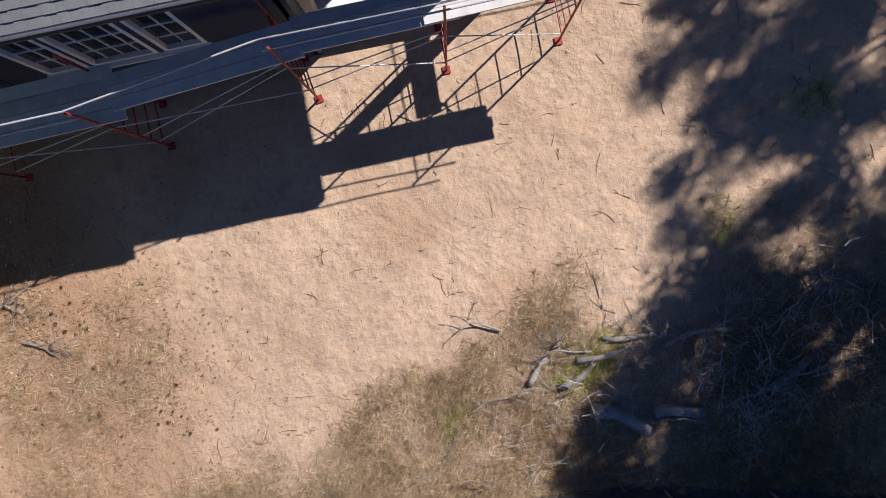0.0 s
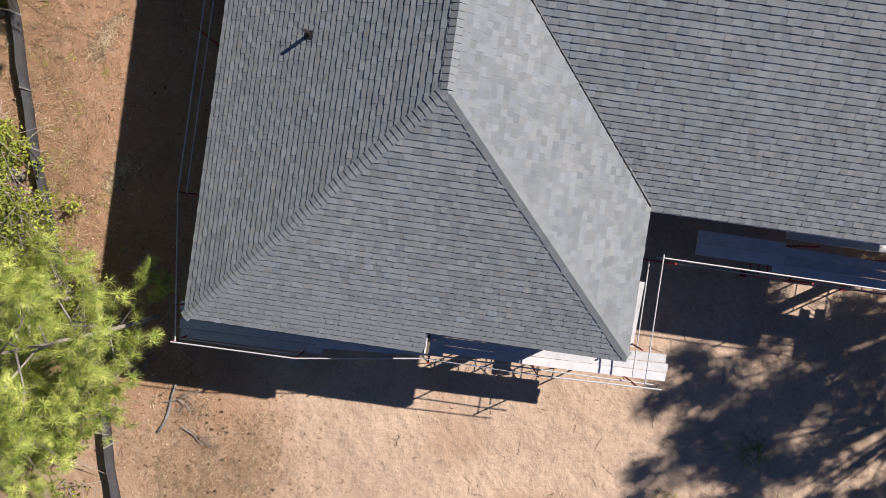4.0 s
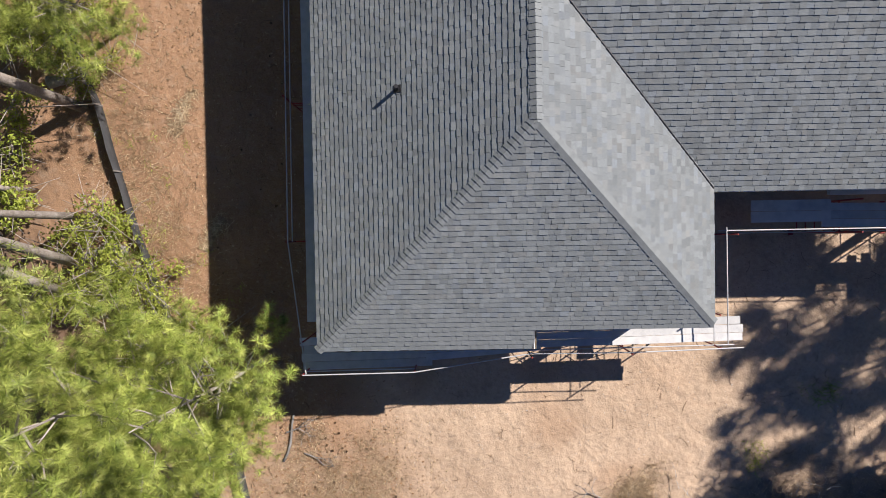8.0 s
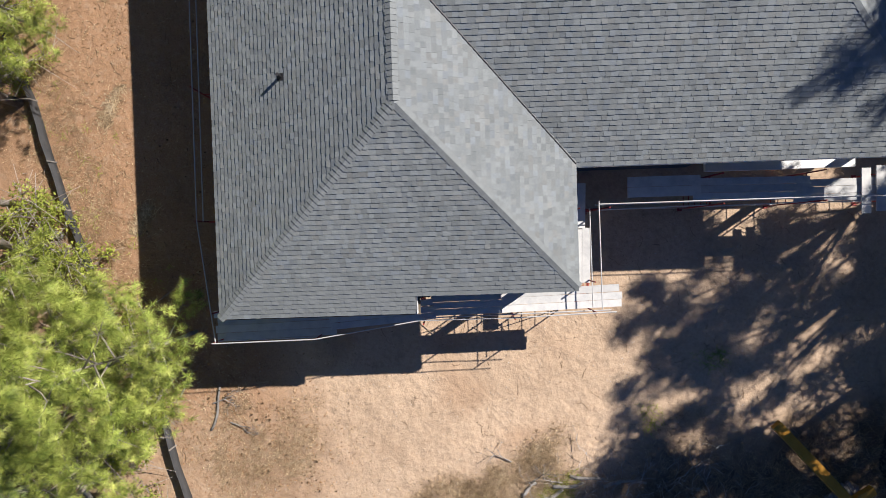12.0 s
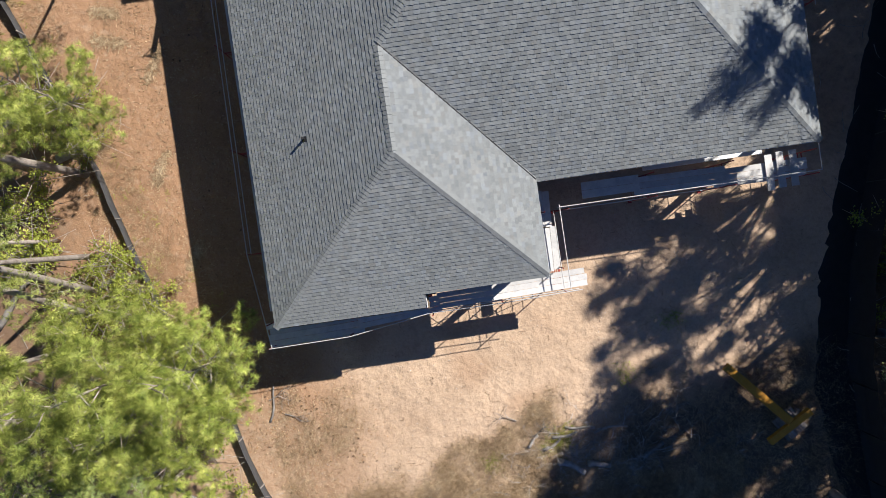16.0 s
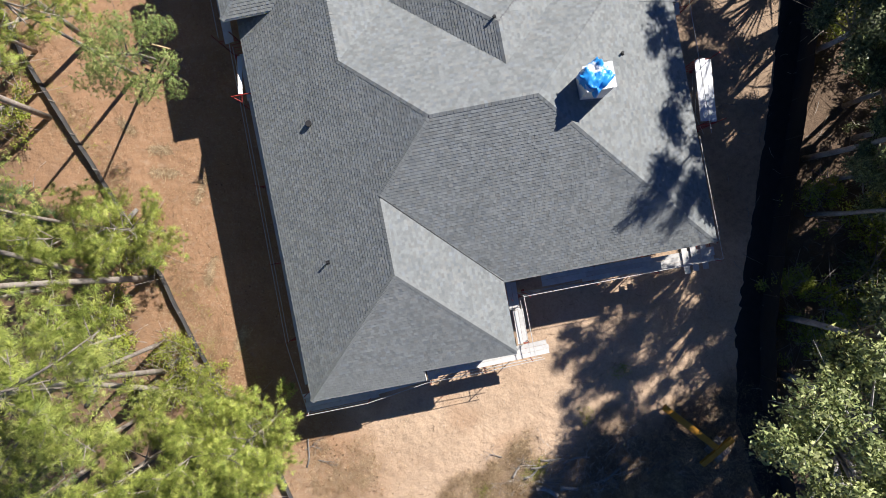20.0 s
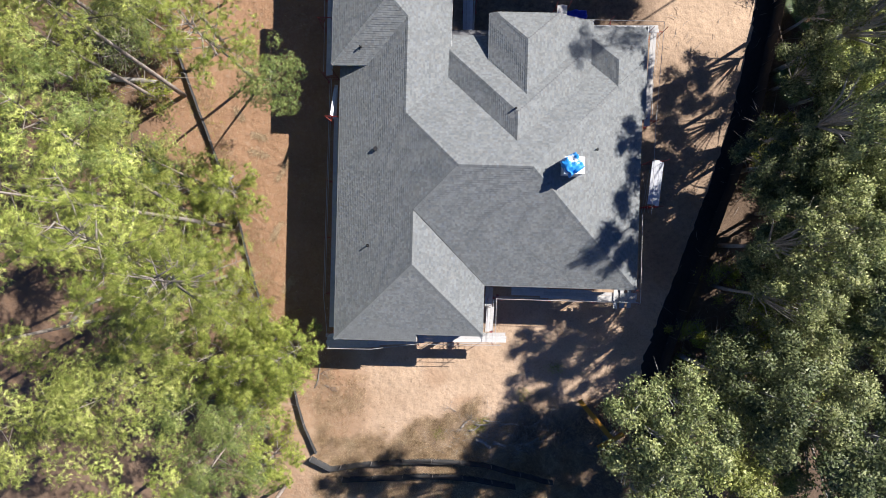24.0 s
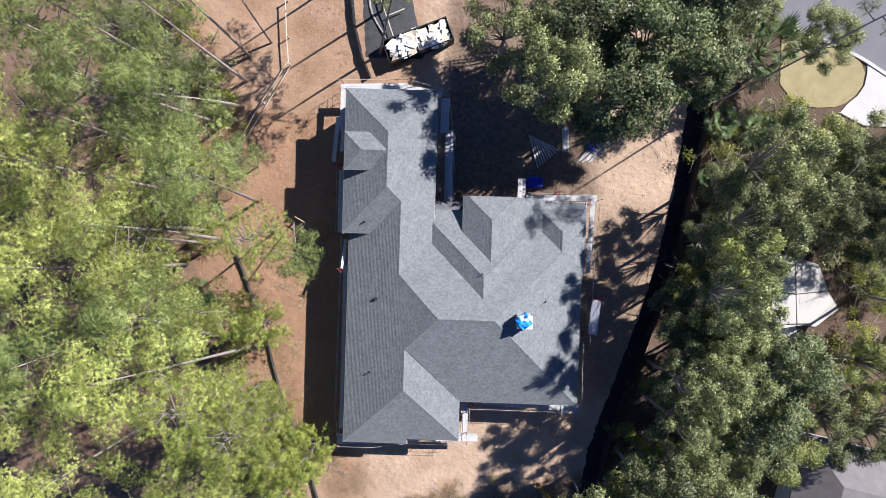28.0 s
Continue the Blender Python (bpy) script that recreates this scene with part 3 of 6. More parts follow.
# thin dark rods put in for the shadow lines of the cut shingle valleys
for p, q in ((on("east_wing", 2.18, 7.76), VALLEY_TOP), (on("west", -7.85, 22.3), on("west", -3.3, 26.85)), (on("east_main", 12.3, 22.85), on("north_main", 10.4, 20.95))):
    mb, p, q = MB(), Vector(p), Vector(q)
    mb.tube([p + Vector((0, 0, 0.016)), q + Vector((0, 0, 0.016))], 0.022, 6)
    part("valley_flashing", mb, M_DARKMETAL, house)
for i, (a, b) in enumerate(CAPS):
    cap_line(a, b, single=i < 4)
part("cap_shingles", cap_rest, M_SHINGLE, house)["kind"] = "stuff"

# ---- trees ----
nprs = np.random.RandomState(11)


def np_mesh(name, verts, faces_n, material_, out=None):
    """Mesh of equal faces (faces_n corners each) that share no vertex; verts: (faces * faces_n, 3); out: a face's way out of its clump, which rounds its shading."""
    me = bpy.data.meshes.new(name)
    n = len(verts)
    if out is not None:
        tri = np.asarray(verts).reshape(-1, 3, 3)
        face = np.cross(tri[:, 1] - tri[:, 0], tri[:, 2] - tri[:, 0])
        away = np.einsum("ij,ij->i", face, out) < 0
        tri[away] = tri[away][:, ::-1]
        face[away] *= -1
        face /= np.linalg.norm(face, axis=1, keepdims=True) + 1e-9
        shade = out / (np.linalg.norm(out, axis=1, keepdims=True) + 1e-9) * 0.75 + face * 0.45
        shade /= np.linalg.norm(shade, axis=1, keepdims=True)
        verts = tri.reshape(-1, 3)
    me.vertices.add(n)
    me.vertices.foreach_set("co", np.asarray(verts, np.float32).ravel())
    me.loops.add(n)
    me.loops.foreach_set("vertex_index", np.arange(n, dtype=np.int32))
    k = n // faces_n
    me.polygons.add(k)
    me.polygons.foreach_set("loop_start", np.arange(0, n, faces_n, dtype=np.int32))
    me.update(calc_edges=True)
    me.validate()
    if out is not None:
        me.polygons.foreach_set("use_smooth", [True] * k)
        me.normals_split_custom_set_from_vertices(np.repeat(shade, 3, axis=0).tolist())
    me.materials.append(material_)
    return me


def random_frames(d, rs):
    """Rotation matrices whose z axis lies along the rows of d."""
    d = d / np.linalg.norm(d, axis=1, keepdims=True)
    r = rs.normal(size=d.shape)
    a = np.cross(d, r)
    a /= np.linalg.norm(a, axis=1, keepdims=True)
    return np.stack([a, np.cross(d, a), d], axis=2)


def tufts(centres, dirs, rs, needles, length, width):
    """Needle tufts: thin triangles that fan out round each direction."""
    n = len(centres)
    R = random_frames(dirs, rs)
    th, ph = rs.uniform(0, 2 * math.pi, (n, needles)), np.arccos(rs.uniform(-0.35, 1.0, (n, needles)))
    loc = np.stack([np.sin(ph) * np.cos(th), np.sin(ph) * np.sin(th), np.cos(ph)], axis=2)
    d = np.einsum("nij,nkj->nki", R, loc)
    size = rs.uniform(0.75, 1.15, (n, needles, 1)) * length
    side = np.cross(d, rs.normal(size=d.shape))
    side /= np.linalg.norm(side, axis=2, keepdims=True)
    base = centres[:, None, :] + d * 0.02
    tip = base + d * size - np.array([0, 0, 0.12]) * size * (1 - d[:, :, 2:3])
    v = np.stack([base - side * width / 2, base + side * width / 2, tip], axis=2)
    return v.reshape(-1, 3)


def outward(ways, rs, m):
    """The way out of its clump for each of m faces per tuft, a little uneven."""
    w = np.repeat(np.asarray(ways), m, axis=0)
    return w + rs.normal(scale=0.25, size=w.shape)


def pine_meshes(seed, H, radius, base, puffs, per, needles, length, width, n_br=30, leafage=None, limb=1.0, lump=(0.08, 0.145)):
    """Trunk, limbs and needle crown of a pine of height H with its crown from base upward: puffs of needle tufts round the shoots."""
    rs, rr = np.random.RandomState(seed), random.Random(seed)
    trunk, limbs = MB(), MB()
    lean = (rr.uniform(-0.02, 0.02) * H, rr.uniform(-0.02, 0.02) * H)
    pts = [(lean[0] * (t ** 2) + 0.06 * math.sin(3 * t + seed), lean[1] * (t ** 2) + 0.06 * math.cos(4 * t + seed), H * t) for t in np.linspace(0, 0.97, 9)]
    r0 = 0.0055 * H + 0.02
    trunk.tube(pts, [r0 * (1 - 0.85 * t) for t in np.linspace(0, 1, 9)], 9)
    cs, ds, ws = [], [], []
    for i in range(n_br):
        t = (i + rr.random()) / n_br
        z = base + (H * 0.97 - base) * t
        k = z / H
        o = Vector((lean[0] * k * k, lean[1] * k * k, z))
        L = radius * (0.55 + 0.45 * math.sin(math.pi * (0.25 + 0.75 * t) ** 0.8)) * rr.uniform(0.6, 1.12) * (1.0 if t < 0.75 else 1.25 - t * 0.75)
        a = i * 2.4 + rr.uniform(-0.5, 0.5)
        d = Vector((math.cos(a), math.sin(a), rr.uniform(0.05, 0.3) + 0.5 * t)).normalized()
        mid = o + d * L * 0.5 - Vector((0, 0, 0.07 * L))
        end = o + d * L + Vector((0, 0, 0.05 * L))
        limbs.tube([o, mid, end], [(0.03 + 0.012 * L) * limb, 0.03 * limb, 0.012 * limb], 5)
        m = max(2, int(puffs * L / radius + 0.5))
        for j in range(m):
            s = 0.38 + 0.62 * (j + rr.random()) / m
            p = o + (mid - o) * (2 * s) if s < 0.5 else mid + (end - mid) * (2 * s - 1)
            side = Vector((-d.y, d.x, 0)) * rr.gauss(0, 0.19 * radius * s) + Vector((0, 0, rr.uniform(-0.05, 0.35)))
            q = p + side + d * 0.2
            limbs.tube([p, p.lerp(q, 0.6) - Vector((0, 0, 0.05)), q], [0.018 * limb, 0.013 * limb, 0.008 * limb], 4)
            size = radius * rr.uniform(*lump)
            for u in range(max(3, int(per * (size / (radius * sum(lump) / 2)) ** 2))):
                g = Vector((rr.gauss(0, 1), rr.gauss(0, 1), rr.gauss(0.35, 0.8))).normalized()
                cs.append(q + Vector((g.x * size, g.y * size, g.z * size * 0.7)) * rr.uniform(0.55, 1.15))
                ds.append((g.x * 0.7 + d.x * 0.4, g.y * 0.7 + d.y * 0.4, abs(g.z) + 0.55))
                ws.append((g.x, g.y, g.z + 0.2))
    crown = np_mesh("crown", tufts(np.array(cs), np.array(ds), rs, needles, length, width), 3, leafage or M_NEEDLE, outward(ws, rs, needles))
    return trunk, limbs, crown


def make_tree(name, label, trunk, limbs, crown, bark, category="tree", twigs=None):
    t = empty(name)
    part("trunk", trunk, bark, t, smooth=True)
    part("branchwork", limbs, twigs or bark, t, smooth=True)
    part("crown", crown, None, t)
    return tagged(t, label, category)


def oak_meshes(seed, H, radius, sprigs, leaf, material_=None, squat=0.55, n=42, lump=(0.10, 0.27), lean=(0, 0)):
    """Broad crown: forked trunk, limbs to clumps, each a cloud of small leaves."""
    rs, rr = np.random.RandomState(seed), random.Random(seed)
    trunk, limbs = MB(), MB()
    fork = H * rr.uniform(0.35, 0.45)
    lv = Vector((lean[0] / H, lean[1] / H, 0))
    foot = Vector((0, 0.1, fork * 0.95)) + lv * fork * 0.95
    trunk.tube([(0, 0, 0), Vector((0.1, 0.05, fork * 0.5)) + lv * fork * 0.5, Vector((0, 0.1, fork)) + lv * fork], [0.015 * H, 0.012 * H, 0.010 * H], 9)
    centres, sizes = [], []
    for i in range(n):
        a, s = i * 2.4 + rr.uniform(-0.4, 0.4), math.sqrt((i + 0.5) / n)
        c = Vector((math.cos(a) * radius * s * 0.88, math.sin(a) * radius * s * 0.88, H * (1 - squat * 0.5) + H * squat * 0.42 * math.cos(s * 1.45) - H * 0.08 * rr.random() - H * squat * 0.1))
        c += Vector((rr.gauss(0, 0.3), rr.gauss(0, 0.3), rr.gauss(0, 0.11 * squat * H)))
        c += lv * c.z
        mid = foot.lerp(c, 0.5) + Vector((rr.uniform(-0.3, 0.3), rr.uniform(-0.3, 0.3), 0.08 * (c.z - fork)))
        limbs.tube([foot, mid, c], [0.0065 * H, 0.004 * H, 0.012], 5)
        for _ in range(4):
            e = c + Vector((rr.gauss(0, 0.6), rr.gauss(0, 0.6), rr.gauss(0.1, 0.4)))
            limbs.tube([mid.lerp(c, rr.uniform(0.5, 1)), e], [0.02, 0.006], 3)
        centres.append(c)
        sizes.append(radius * rr.uniform(*lump))
    C, S = np.array([tuple(c) for c in centres]), np.array(sizes)
    k = rs.randint(0, n, sprigs)
    d = rs.normal(size=(sprigs, 3))
    d /= np.linalg.norm(d, axis=1, keepdims=True)
    rad = S[k][:, None] * (0.35 + 0.75 * rs.uniform(0, 1, (sprigs, 1)) ** 0.6)
    pos = C[k] + d * rad * np.array([1, 1, 0.62])
    m = 8
    lp = pos[:, None, :] + rs.normal(scale=leaf * 1.15, size=(sprigs, m, 3)) * np.array([1, 1, 0.7])
    nd = rs.normal(size=(sprigs, m, 3)) * 0.8 + np.array([0, 0, 0.9])
    R = random_frames(nd.reshape(-1, 3), rs)
    w = leaf * rs.uniform(0.7, 1.25, (len(R), 1))
    a, b = R[:, :, 0] * w, R[:, :, 1] * w * 0.75
    p = lp.reshape(-1, 3)
    leaf3 = np.stack([p - a * 0.5 - b * 0.45, p - a * 0.5 + b * 0.55, p + a * 0.6], axis=1)
    return trunk, limbs, np_mesh("crown", leaf3.reshape(-1, 3), 3, material_ or M_LEAF, outward(d + np.array([0, 0, 0.25]), rs, m))


def place(proto, x, y, rz, s, sz=None):
    m = pose(x, y, height(x, y) - 0.05, 0, 0, rz) @ Matrix.Diagonal((s, s, sz or s, 1))
    return copy_thing(proto, m)


def retire(proto):
    """The prototype itself is dropped once its copies stand."""
    for o in (*proto.children_recursive, proto):
        bpy.data.objects.remove(o)


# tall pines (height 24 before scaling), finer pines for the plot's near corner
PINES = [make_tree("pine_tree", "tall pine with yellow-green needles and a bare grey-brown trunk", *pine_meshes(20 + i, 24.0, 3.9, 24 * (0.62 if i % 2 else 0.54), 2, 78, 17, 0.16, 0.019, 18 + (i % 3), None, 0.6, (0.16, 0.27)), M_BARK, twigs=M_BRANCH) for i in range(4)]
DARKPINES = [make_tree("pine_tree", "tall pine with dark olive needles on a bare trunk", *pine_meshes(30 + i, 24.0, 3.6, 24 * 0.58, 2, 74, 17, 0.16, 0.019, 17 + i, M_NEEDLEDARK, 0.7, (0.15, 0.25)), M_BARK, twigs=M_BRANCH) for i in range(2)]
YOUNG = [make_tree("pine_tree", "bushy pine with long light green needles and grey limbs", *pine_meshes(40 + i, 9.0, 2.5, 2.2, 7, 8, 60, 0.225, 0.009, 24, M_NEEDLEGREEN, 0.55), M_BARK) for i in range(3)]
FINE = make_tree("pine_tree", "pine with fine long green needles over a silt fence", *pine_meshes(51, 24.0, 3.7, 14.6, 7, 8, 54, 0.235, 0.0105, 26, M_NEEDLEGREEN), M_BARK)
# base x, y, crown x, y, top, spread
WOOD_SOUTH = [
    (-16.8, 5.9, -12.8, 8.8, 23.0, 1.0), (-17.0, 4.8, -15.2, 10.6, 25.0, 0.95), (-16.5, 11.1, -19.4, 12.4, 25.0, 1.05), (-18.8, 11.6, -19.8, 16.0, 23.5, 0.95), (-20.4, 21.0, -19.6, 22.2, 25.5, 1.05), (-17.4, 24.6, -15.9, 25.6, 23.0, 0.95),
    (-15.2, 22.2, -13.6, 21.4, 17.0, 0.75), (-18.9, 33.5, -17.2, 30.4, 25.0, 0.95), (-21.8, 32.1, -20.0, 30.2, 27.5, 1.0),
]
WOOD_MIDDLE = [
    (-24.0, 18.6, -24.4, 18.8, 24.0, 1.05), (-24.6, 25.4, -25.0, 25.6, 25.0, 1.0), (-25.6, 13.2, -25.9, 13.4, 23.0, 1.0), (-24.2, 34.2, -24.0, 33.6, 27.0, 1.05), (-17.8, 1.6, -17.8, 2.0, 18.5, 0.95),
    (-14.2, -2.0, -13.4, -2.6, 15.0, 0.8), (-21.6, 1.6, -22.0, 1.2, 20.0, 0.95), (-25.6, 4.2, -25.8, 4.2, 22.0, 1.0), (-16.4, -4.4, -16.6, -5.0, 19.0, 0.95),
]
WOOD_NORTH = [
    (-18.7, 36.0, -19.8, 36.6, 25.0, 0.85), (-18.4, 38.2, -20.0, 40.2, 24.0, 0.85), (-9.4, 46.2, -9.4, 45.4, 18.0, 0.75), (-12.0, -8.0, -12.0, -8.0, 16.0, 0.9), (-16.6, 7.6, -15.8, 7.4, 16.5, 0.8), (24.6, 34.8, 29.6, 37.6, 31.0, 0.6),
    (-24.0, 42.0, -24.0, 42.0, 24.0, 0.95), (-16.4, 39.6, -17.5, 43.0, 23.0, 0.6), (-6.2, 38.9, -2.6, 41.0, 21.0, 0.8), (-6.1, 42.8, -3.4, 44.6, 21.0, 0.8), (-31.6, 15.0, -31.6, 15.2, 19.0, 0.85), (-18.9, 14.4, -18.4, 15.4, 15.0, 0.72), (-22.4, 20.6, -22.4, 21.4, 19.0, 0.85), (-28.6, 9.6, -28.8, 9.8, 21.0, 0.95), (-28.8, 29.8, -28.8, 30.0, 23.0, 0.95), (-28.0, 21.6, -28.2, 21.8, 22.0, 0.95), (-28.4, 38.0, -28.4, 38.0, 22.0, 0.9), (-13.9, 22.9, -10.9, 19.7, 13.0, 0.6),
]
DARK_CROWNS = {(-10.9, 19.7), (-15.9, 25.6), (-19.8, 16.0), (-13.4, -2.6), (-25.9, 13.4)}
TALL_AT = WOOD_SOUTH + WOOD_MIDDLE + WOOD_NORTH
for i, (x, y, cx, cy, top, s) in enumerate(TALL_AT):
    up = Vector((cx - x, cy - y, top * 0.85)).normalized()
    tilt = up.to_track_quat("Z", "Y").to_matrix().to_4x4()
    m = Matrix.Translation((x, y, height(x, y) - 0.1)) @ tilt @ pose(0, 0, 0, 0, 0, rnd.uniform(0, 360)) @ Matrix.Diagonal((s * 1.1, s * 1.1, top / 24.0, 1))
    copy_thing(FINE if i in (0, 1, 6) or -7 < x < 0 else DARKPINES[i % 2] if y > 31 or (cx, cy) in DARK_CROWNS else PINES[i % 4], m)["group"] = "pine wood beside the plot"
YOUNG_AT = [(-10.6, 2.8, 9.0, 1.06), (-13.1, 1.4, 9.5, 1.1), (-15.8, 2.6, 11.0, 1.1), (-13.2, -1.0, 6.0, 0.85), (-12.4, -5.0, 6.5, 0.9), (-15.4, 13.6, 7.6, 0.95), (-18.2, 8.4, 10.0, 1.0), (-19.0, 3.6, 12.0, 1.1), (-12.6, 3.1, 12.0, 1.0), (-13.6, -2.0, 9.0, 1.0), (-16.4, -0.4, 11.0, 1.1), (-22.0, 11.6, 10.0, 1.2), (-20.4, 24.6, 11.0, 1.1), (-22.8, 29.0, 11.0, 1.2), (-23.4, 16.2, 10.0, 1.2), (-17.4, 28.0, 8.0, 1.0), (-18.5, 13.7, 7.4, 1.05)]
for i, (x, y, top, s) in enumerate(YOUNG_AT):
    (place(YOUNG[i % 3], x, y, rnd.uniform(0, 360), s, top / 9.0) if i < 6 or i in (8, 16) else place(DARKPINES[i % 2], x, y, rnd.uniform(0, 360), s * 0.66, top / 24.0))["group"] = "young pines along the silt fence"

OAKS = [make_tree("oak_tree", ("live oak with small dark green leaves and grey limbs", "oak with pale yellow-green leaves and grey limbs", "thinly leaved oak with many bare grey limbs", "leaning oak with a flat high crown", "dense dark green live oak")[i],
                  *oak_meshes(60 + i, 14.0, 4.0, (2700, 2500, 1500, 2700, 2900)[i], (0.15, 0.15, 0.15, 0.13, 0.16)[i], (None, M_LEAFPALE, None, None, M_LEAFDARK)[i], (0.5, 0.5, 0.55, 0.2, 0.5)[i], (24, 22, 20, 34, 27)[i], ((0.13, 0.27), (0.13, 0.27), (0.12, 0.24), (0.09, 0.22), (0.13, 0.27))[i], (-9.2, 7.2) if i == 3 else (0, 0)), M_OAKBARK) for i in range(5)]
OAKS_SOUTH = [
    (13.8, -7.2, 13.0, 0.8, 2), (19.0, -5.4, 13.0, 0.9, 1), (29.4, -2.0, 12.0, 0.8, 0), (24.0, -1.4, 13.0, 1.1, 4), (16.2, -0.4, 12.5, 0.95, 1), (21.0, 2.6, 14.0, 0.85, 0),
    (17.0, 2.6, 17.0, 0.85, 4), (24.4, 5.6, 13.0, 0.8, 2), (28.6, 5.8, 11.0, 0.75, 1), (37.0, 7.0, 11.0, 0.75, 0), (33.4, 7.6, 10.0, 0.75, 2), (19.4, 7.8, 15.4, 0.6, 2),
    (23.2, 7.7, 11.5, 0.68, 0), (39.6, 9.4, 12.0, 0.8, 2), (27.0, 9.4, 10.0, 0.6, 2), (19.8, 10.8, 17.0, 0.75, 2),
]
OAKS_MIDDLE = [
    (30.6, 11.2, 9.5, 0.62, 2), (22.6, 11.4, 15.0, 0.7, 2), (36.6, 12.2, 10.0, 0.7, 1), (21.2, 16.4, 9.0, 0.75, 4), (39.0, 17.6, 12.0, 0.75, 1),
    (21.8, 18.2, 20.8, 0.72, 2), (24.6, 21.2, 13.0, 0.65, 1), (22.9, 22.2, 9.5, 0.6, 0), (35.4, 23.4, 11.0, 0.7, 0), (23.1, 23.6, 20.5, 0.84, 2), (38.6, 24.6, 11.0, 0.75, 0),
    (32.6, 25.6, 12.0, 0.8, 2), (29.0, 25.6, 10.0, 0.7, 2), (23.9, 26.6, 9.0, 0.55, 0), (24.8, 28.0, 19.5, 0.8, 2),
]
OAKS_NORTH = [
    (38.0, 28.6, 14.0, 0.9, 1), (31.6, 29.6, 10.0, 0.75, 1), (34.6, 29.8, 12.0, 0.75, 2), (13.2, 33.2, 16.0, 1.05, 4), (8.4, 34.2, 17.0, 0.86, 0),
    (20.4, 36.0, 13.0, 0.8, 4), (16.6, 37.0, 15.5, 1.1, 4), (10.6, 37.8, 15.0, 1.1, 4), (4.8, 38.4, 15.5, 0.85, 2), (14.6, 40.6, 14.0, 0.9, 0), (25.4, 41.4, 10.0, 0.6, 2),
    (20.2, 41.6, 16.0, 1.05, 4), (12.4, 43.0, 16.0, 1.1, 4), (31.0, 39.2, 10.0, 0.65, 0), (28.0, 12.5, 13.0, 0.85, 4), (26.0, 8.5, 13.0, 0.85, 4),
]
turn_oak = random.Random(12)
OAK_AT = OAKS_SOUTH + OAKS_MIDDLE + OAKS_NORTH
for i, (x, y, top, s, k) in enumerate(OAK_AT):
    place(OAKS[k], x, y, turn_oak.uniform(0, 360), s * 1.08, top / 14.0)["group"] = "oaks along the plot's edge"
# oak that leans over the yard from beyond the screen fence
place(OAKS[3], 17.8, -4.0, 0, 0.88, 19.0 / 14.0)["group"] = "oaks along the plot's edge"
# lower oaks that shade the strip between the house and the fence
place(OAKS[0], 23.9, 17.6, 70, 0.8, 12.0 / 14.0)["group"] = "oaks along the plot's edge"
place(OAKS[4], 22.4, 13.2, 30, 0.75, 8.5 / 14.0)["group"] = "oaks along the plot's edge"
place(OAKS[4], 20.9, 9.4, 140, 0.62, 8.0 / 14.0)["group"] = "oaks along the plot's edge"
place(OAKS[0], 24.6, 14.2, 200, 0.8, 12.0 / 14.0)["group"] = "oaks along the plot's edge"

SHRUBS = [make_tree("shrub", "bright green leafy shrub in pine straw", *oak_meshes(80 + i, 1.6, 1.1, 270, 0.078, M_SHRUB if i < 2 else M_LEAF, 0.9, 14, (0.22, 0.42)), M_BARK, "shrub") for i in range(3)]
SHRUBS_SOUTH = [
    (-12.2, -4.4, 0.9), (17.2, -4.4, 1.0), (18.0, -2.0, 1.2), (20.8, -1.6, 1.3), (-20.0, -1.5, 1.3), (-12.8, -1.0, 1.1),
    (-15.4, -0.6, 1.2), (-12.2, 0.4, 0.9), (-11.6, 1.3, 0.7), (-14.2, 2.4, 1.2), (-12.5, 2.4, 1.0), (27.0, 2.6, 1.3),
    (-13.3, 3.5, 1.0), (-23.0, 4.0, 1.4), (30.4, 4.4, 1.4), (-13.9, 4.6, 1.0), (17.5, 4.6, 1.1), (-17.4, 4.8, 1.2),
    (22.2, 5.0, 1.2), (-15.6, 5.2, 1.2), (-14.9, 6.0, 1.0), (-15.9, 7.2, 1.1), (22.6, 7.6, 1.3), (-19.0, 8.0, 1.3),
    (-18.5, 10.0, 1.2), (26.6, 10.2, 1.3),
]
SHRUBS_NORTH = [
    (-16.2, 12.2, 0.8), (-17.8, 13.0, 1.0), (-16.9, 13.9, 1.2), (-22.8, 14.0, 1.3), (29.6, 14.2, 1.2), (-21.6, 15.0, 0.9),
    (-26.0, 17.4, 1.0), (23.2, 18.6, 1.3), (-25.2, 19.6, 1.2), (-26.4, 20.6, 0.8), (-22.0, 21.0, 1.3), (-26.8, 22.0, 1.4),
    (25.0, 24.4, 1.2), (35.6, 25.0, 1.2), (-23.4, 26.4, 1.2), (31.6, 26.8, 1.2), (-22.6, 28.4, 1.3), (25.6, 32.4, 1.3),
    (27.8, 33.2, 1.5), (-20.4, 33.4, 1.5), (-22.8, 36.0, 1.5), (28.2, 38.0, 1.4),
]
SHRUB_AT = SHRUBS_SOUTH + SHRUBS_NORTH
thicket = random.Random(91)
while len(SHRUB_AT) < 118:
    x, y = thicket.uniform(17, 42), thicket.uniform(-4, 34)
    if x > fence_x(EAST_FENCE, y) + 1.0 and not (29.5 < x < 38 and 12.6 < y < 22) and not (x > 29 and y < 5.5):
        SHRUB_AT.append((x, y, thicket.uniform(0.9, 1.9)))
while len(SHRUB_AT) < 141:
    x, y = thicket.uniform(-30, -15.5), thicket.uniform(24, 42)
    if x < -20.5:
        SHRUB_AT.append((x, y, thicket.uniform(1.0, 1.9)))
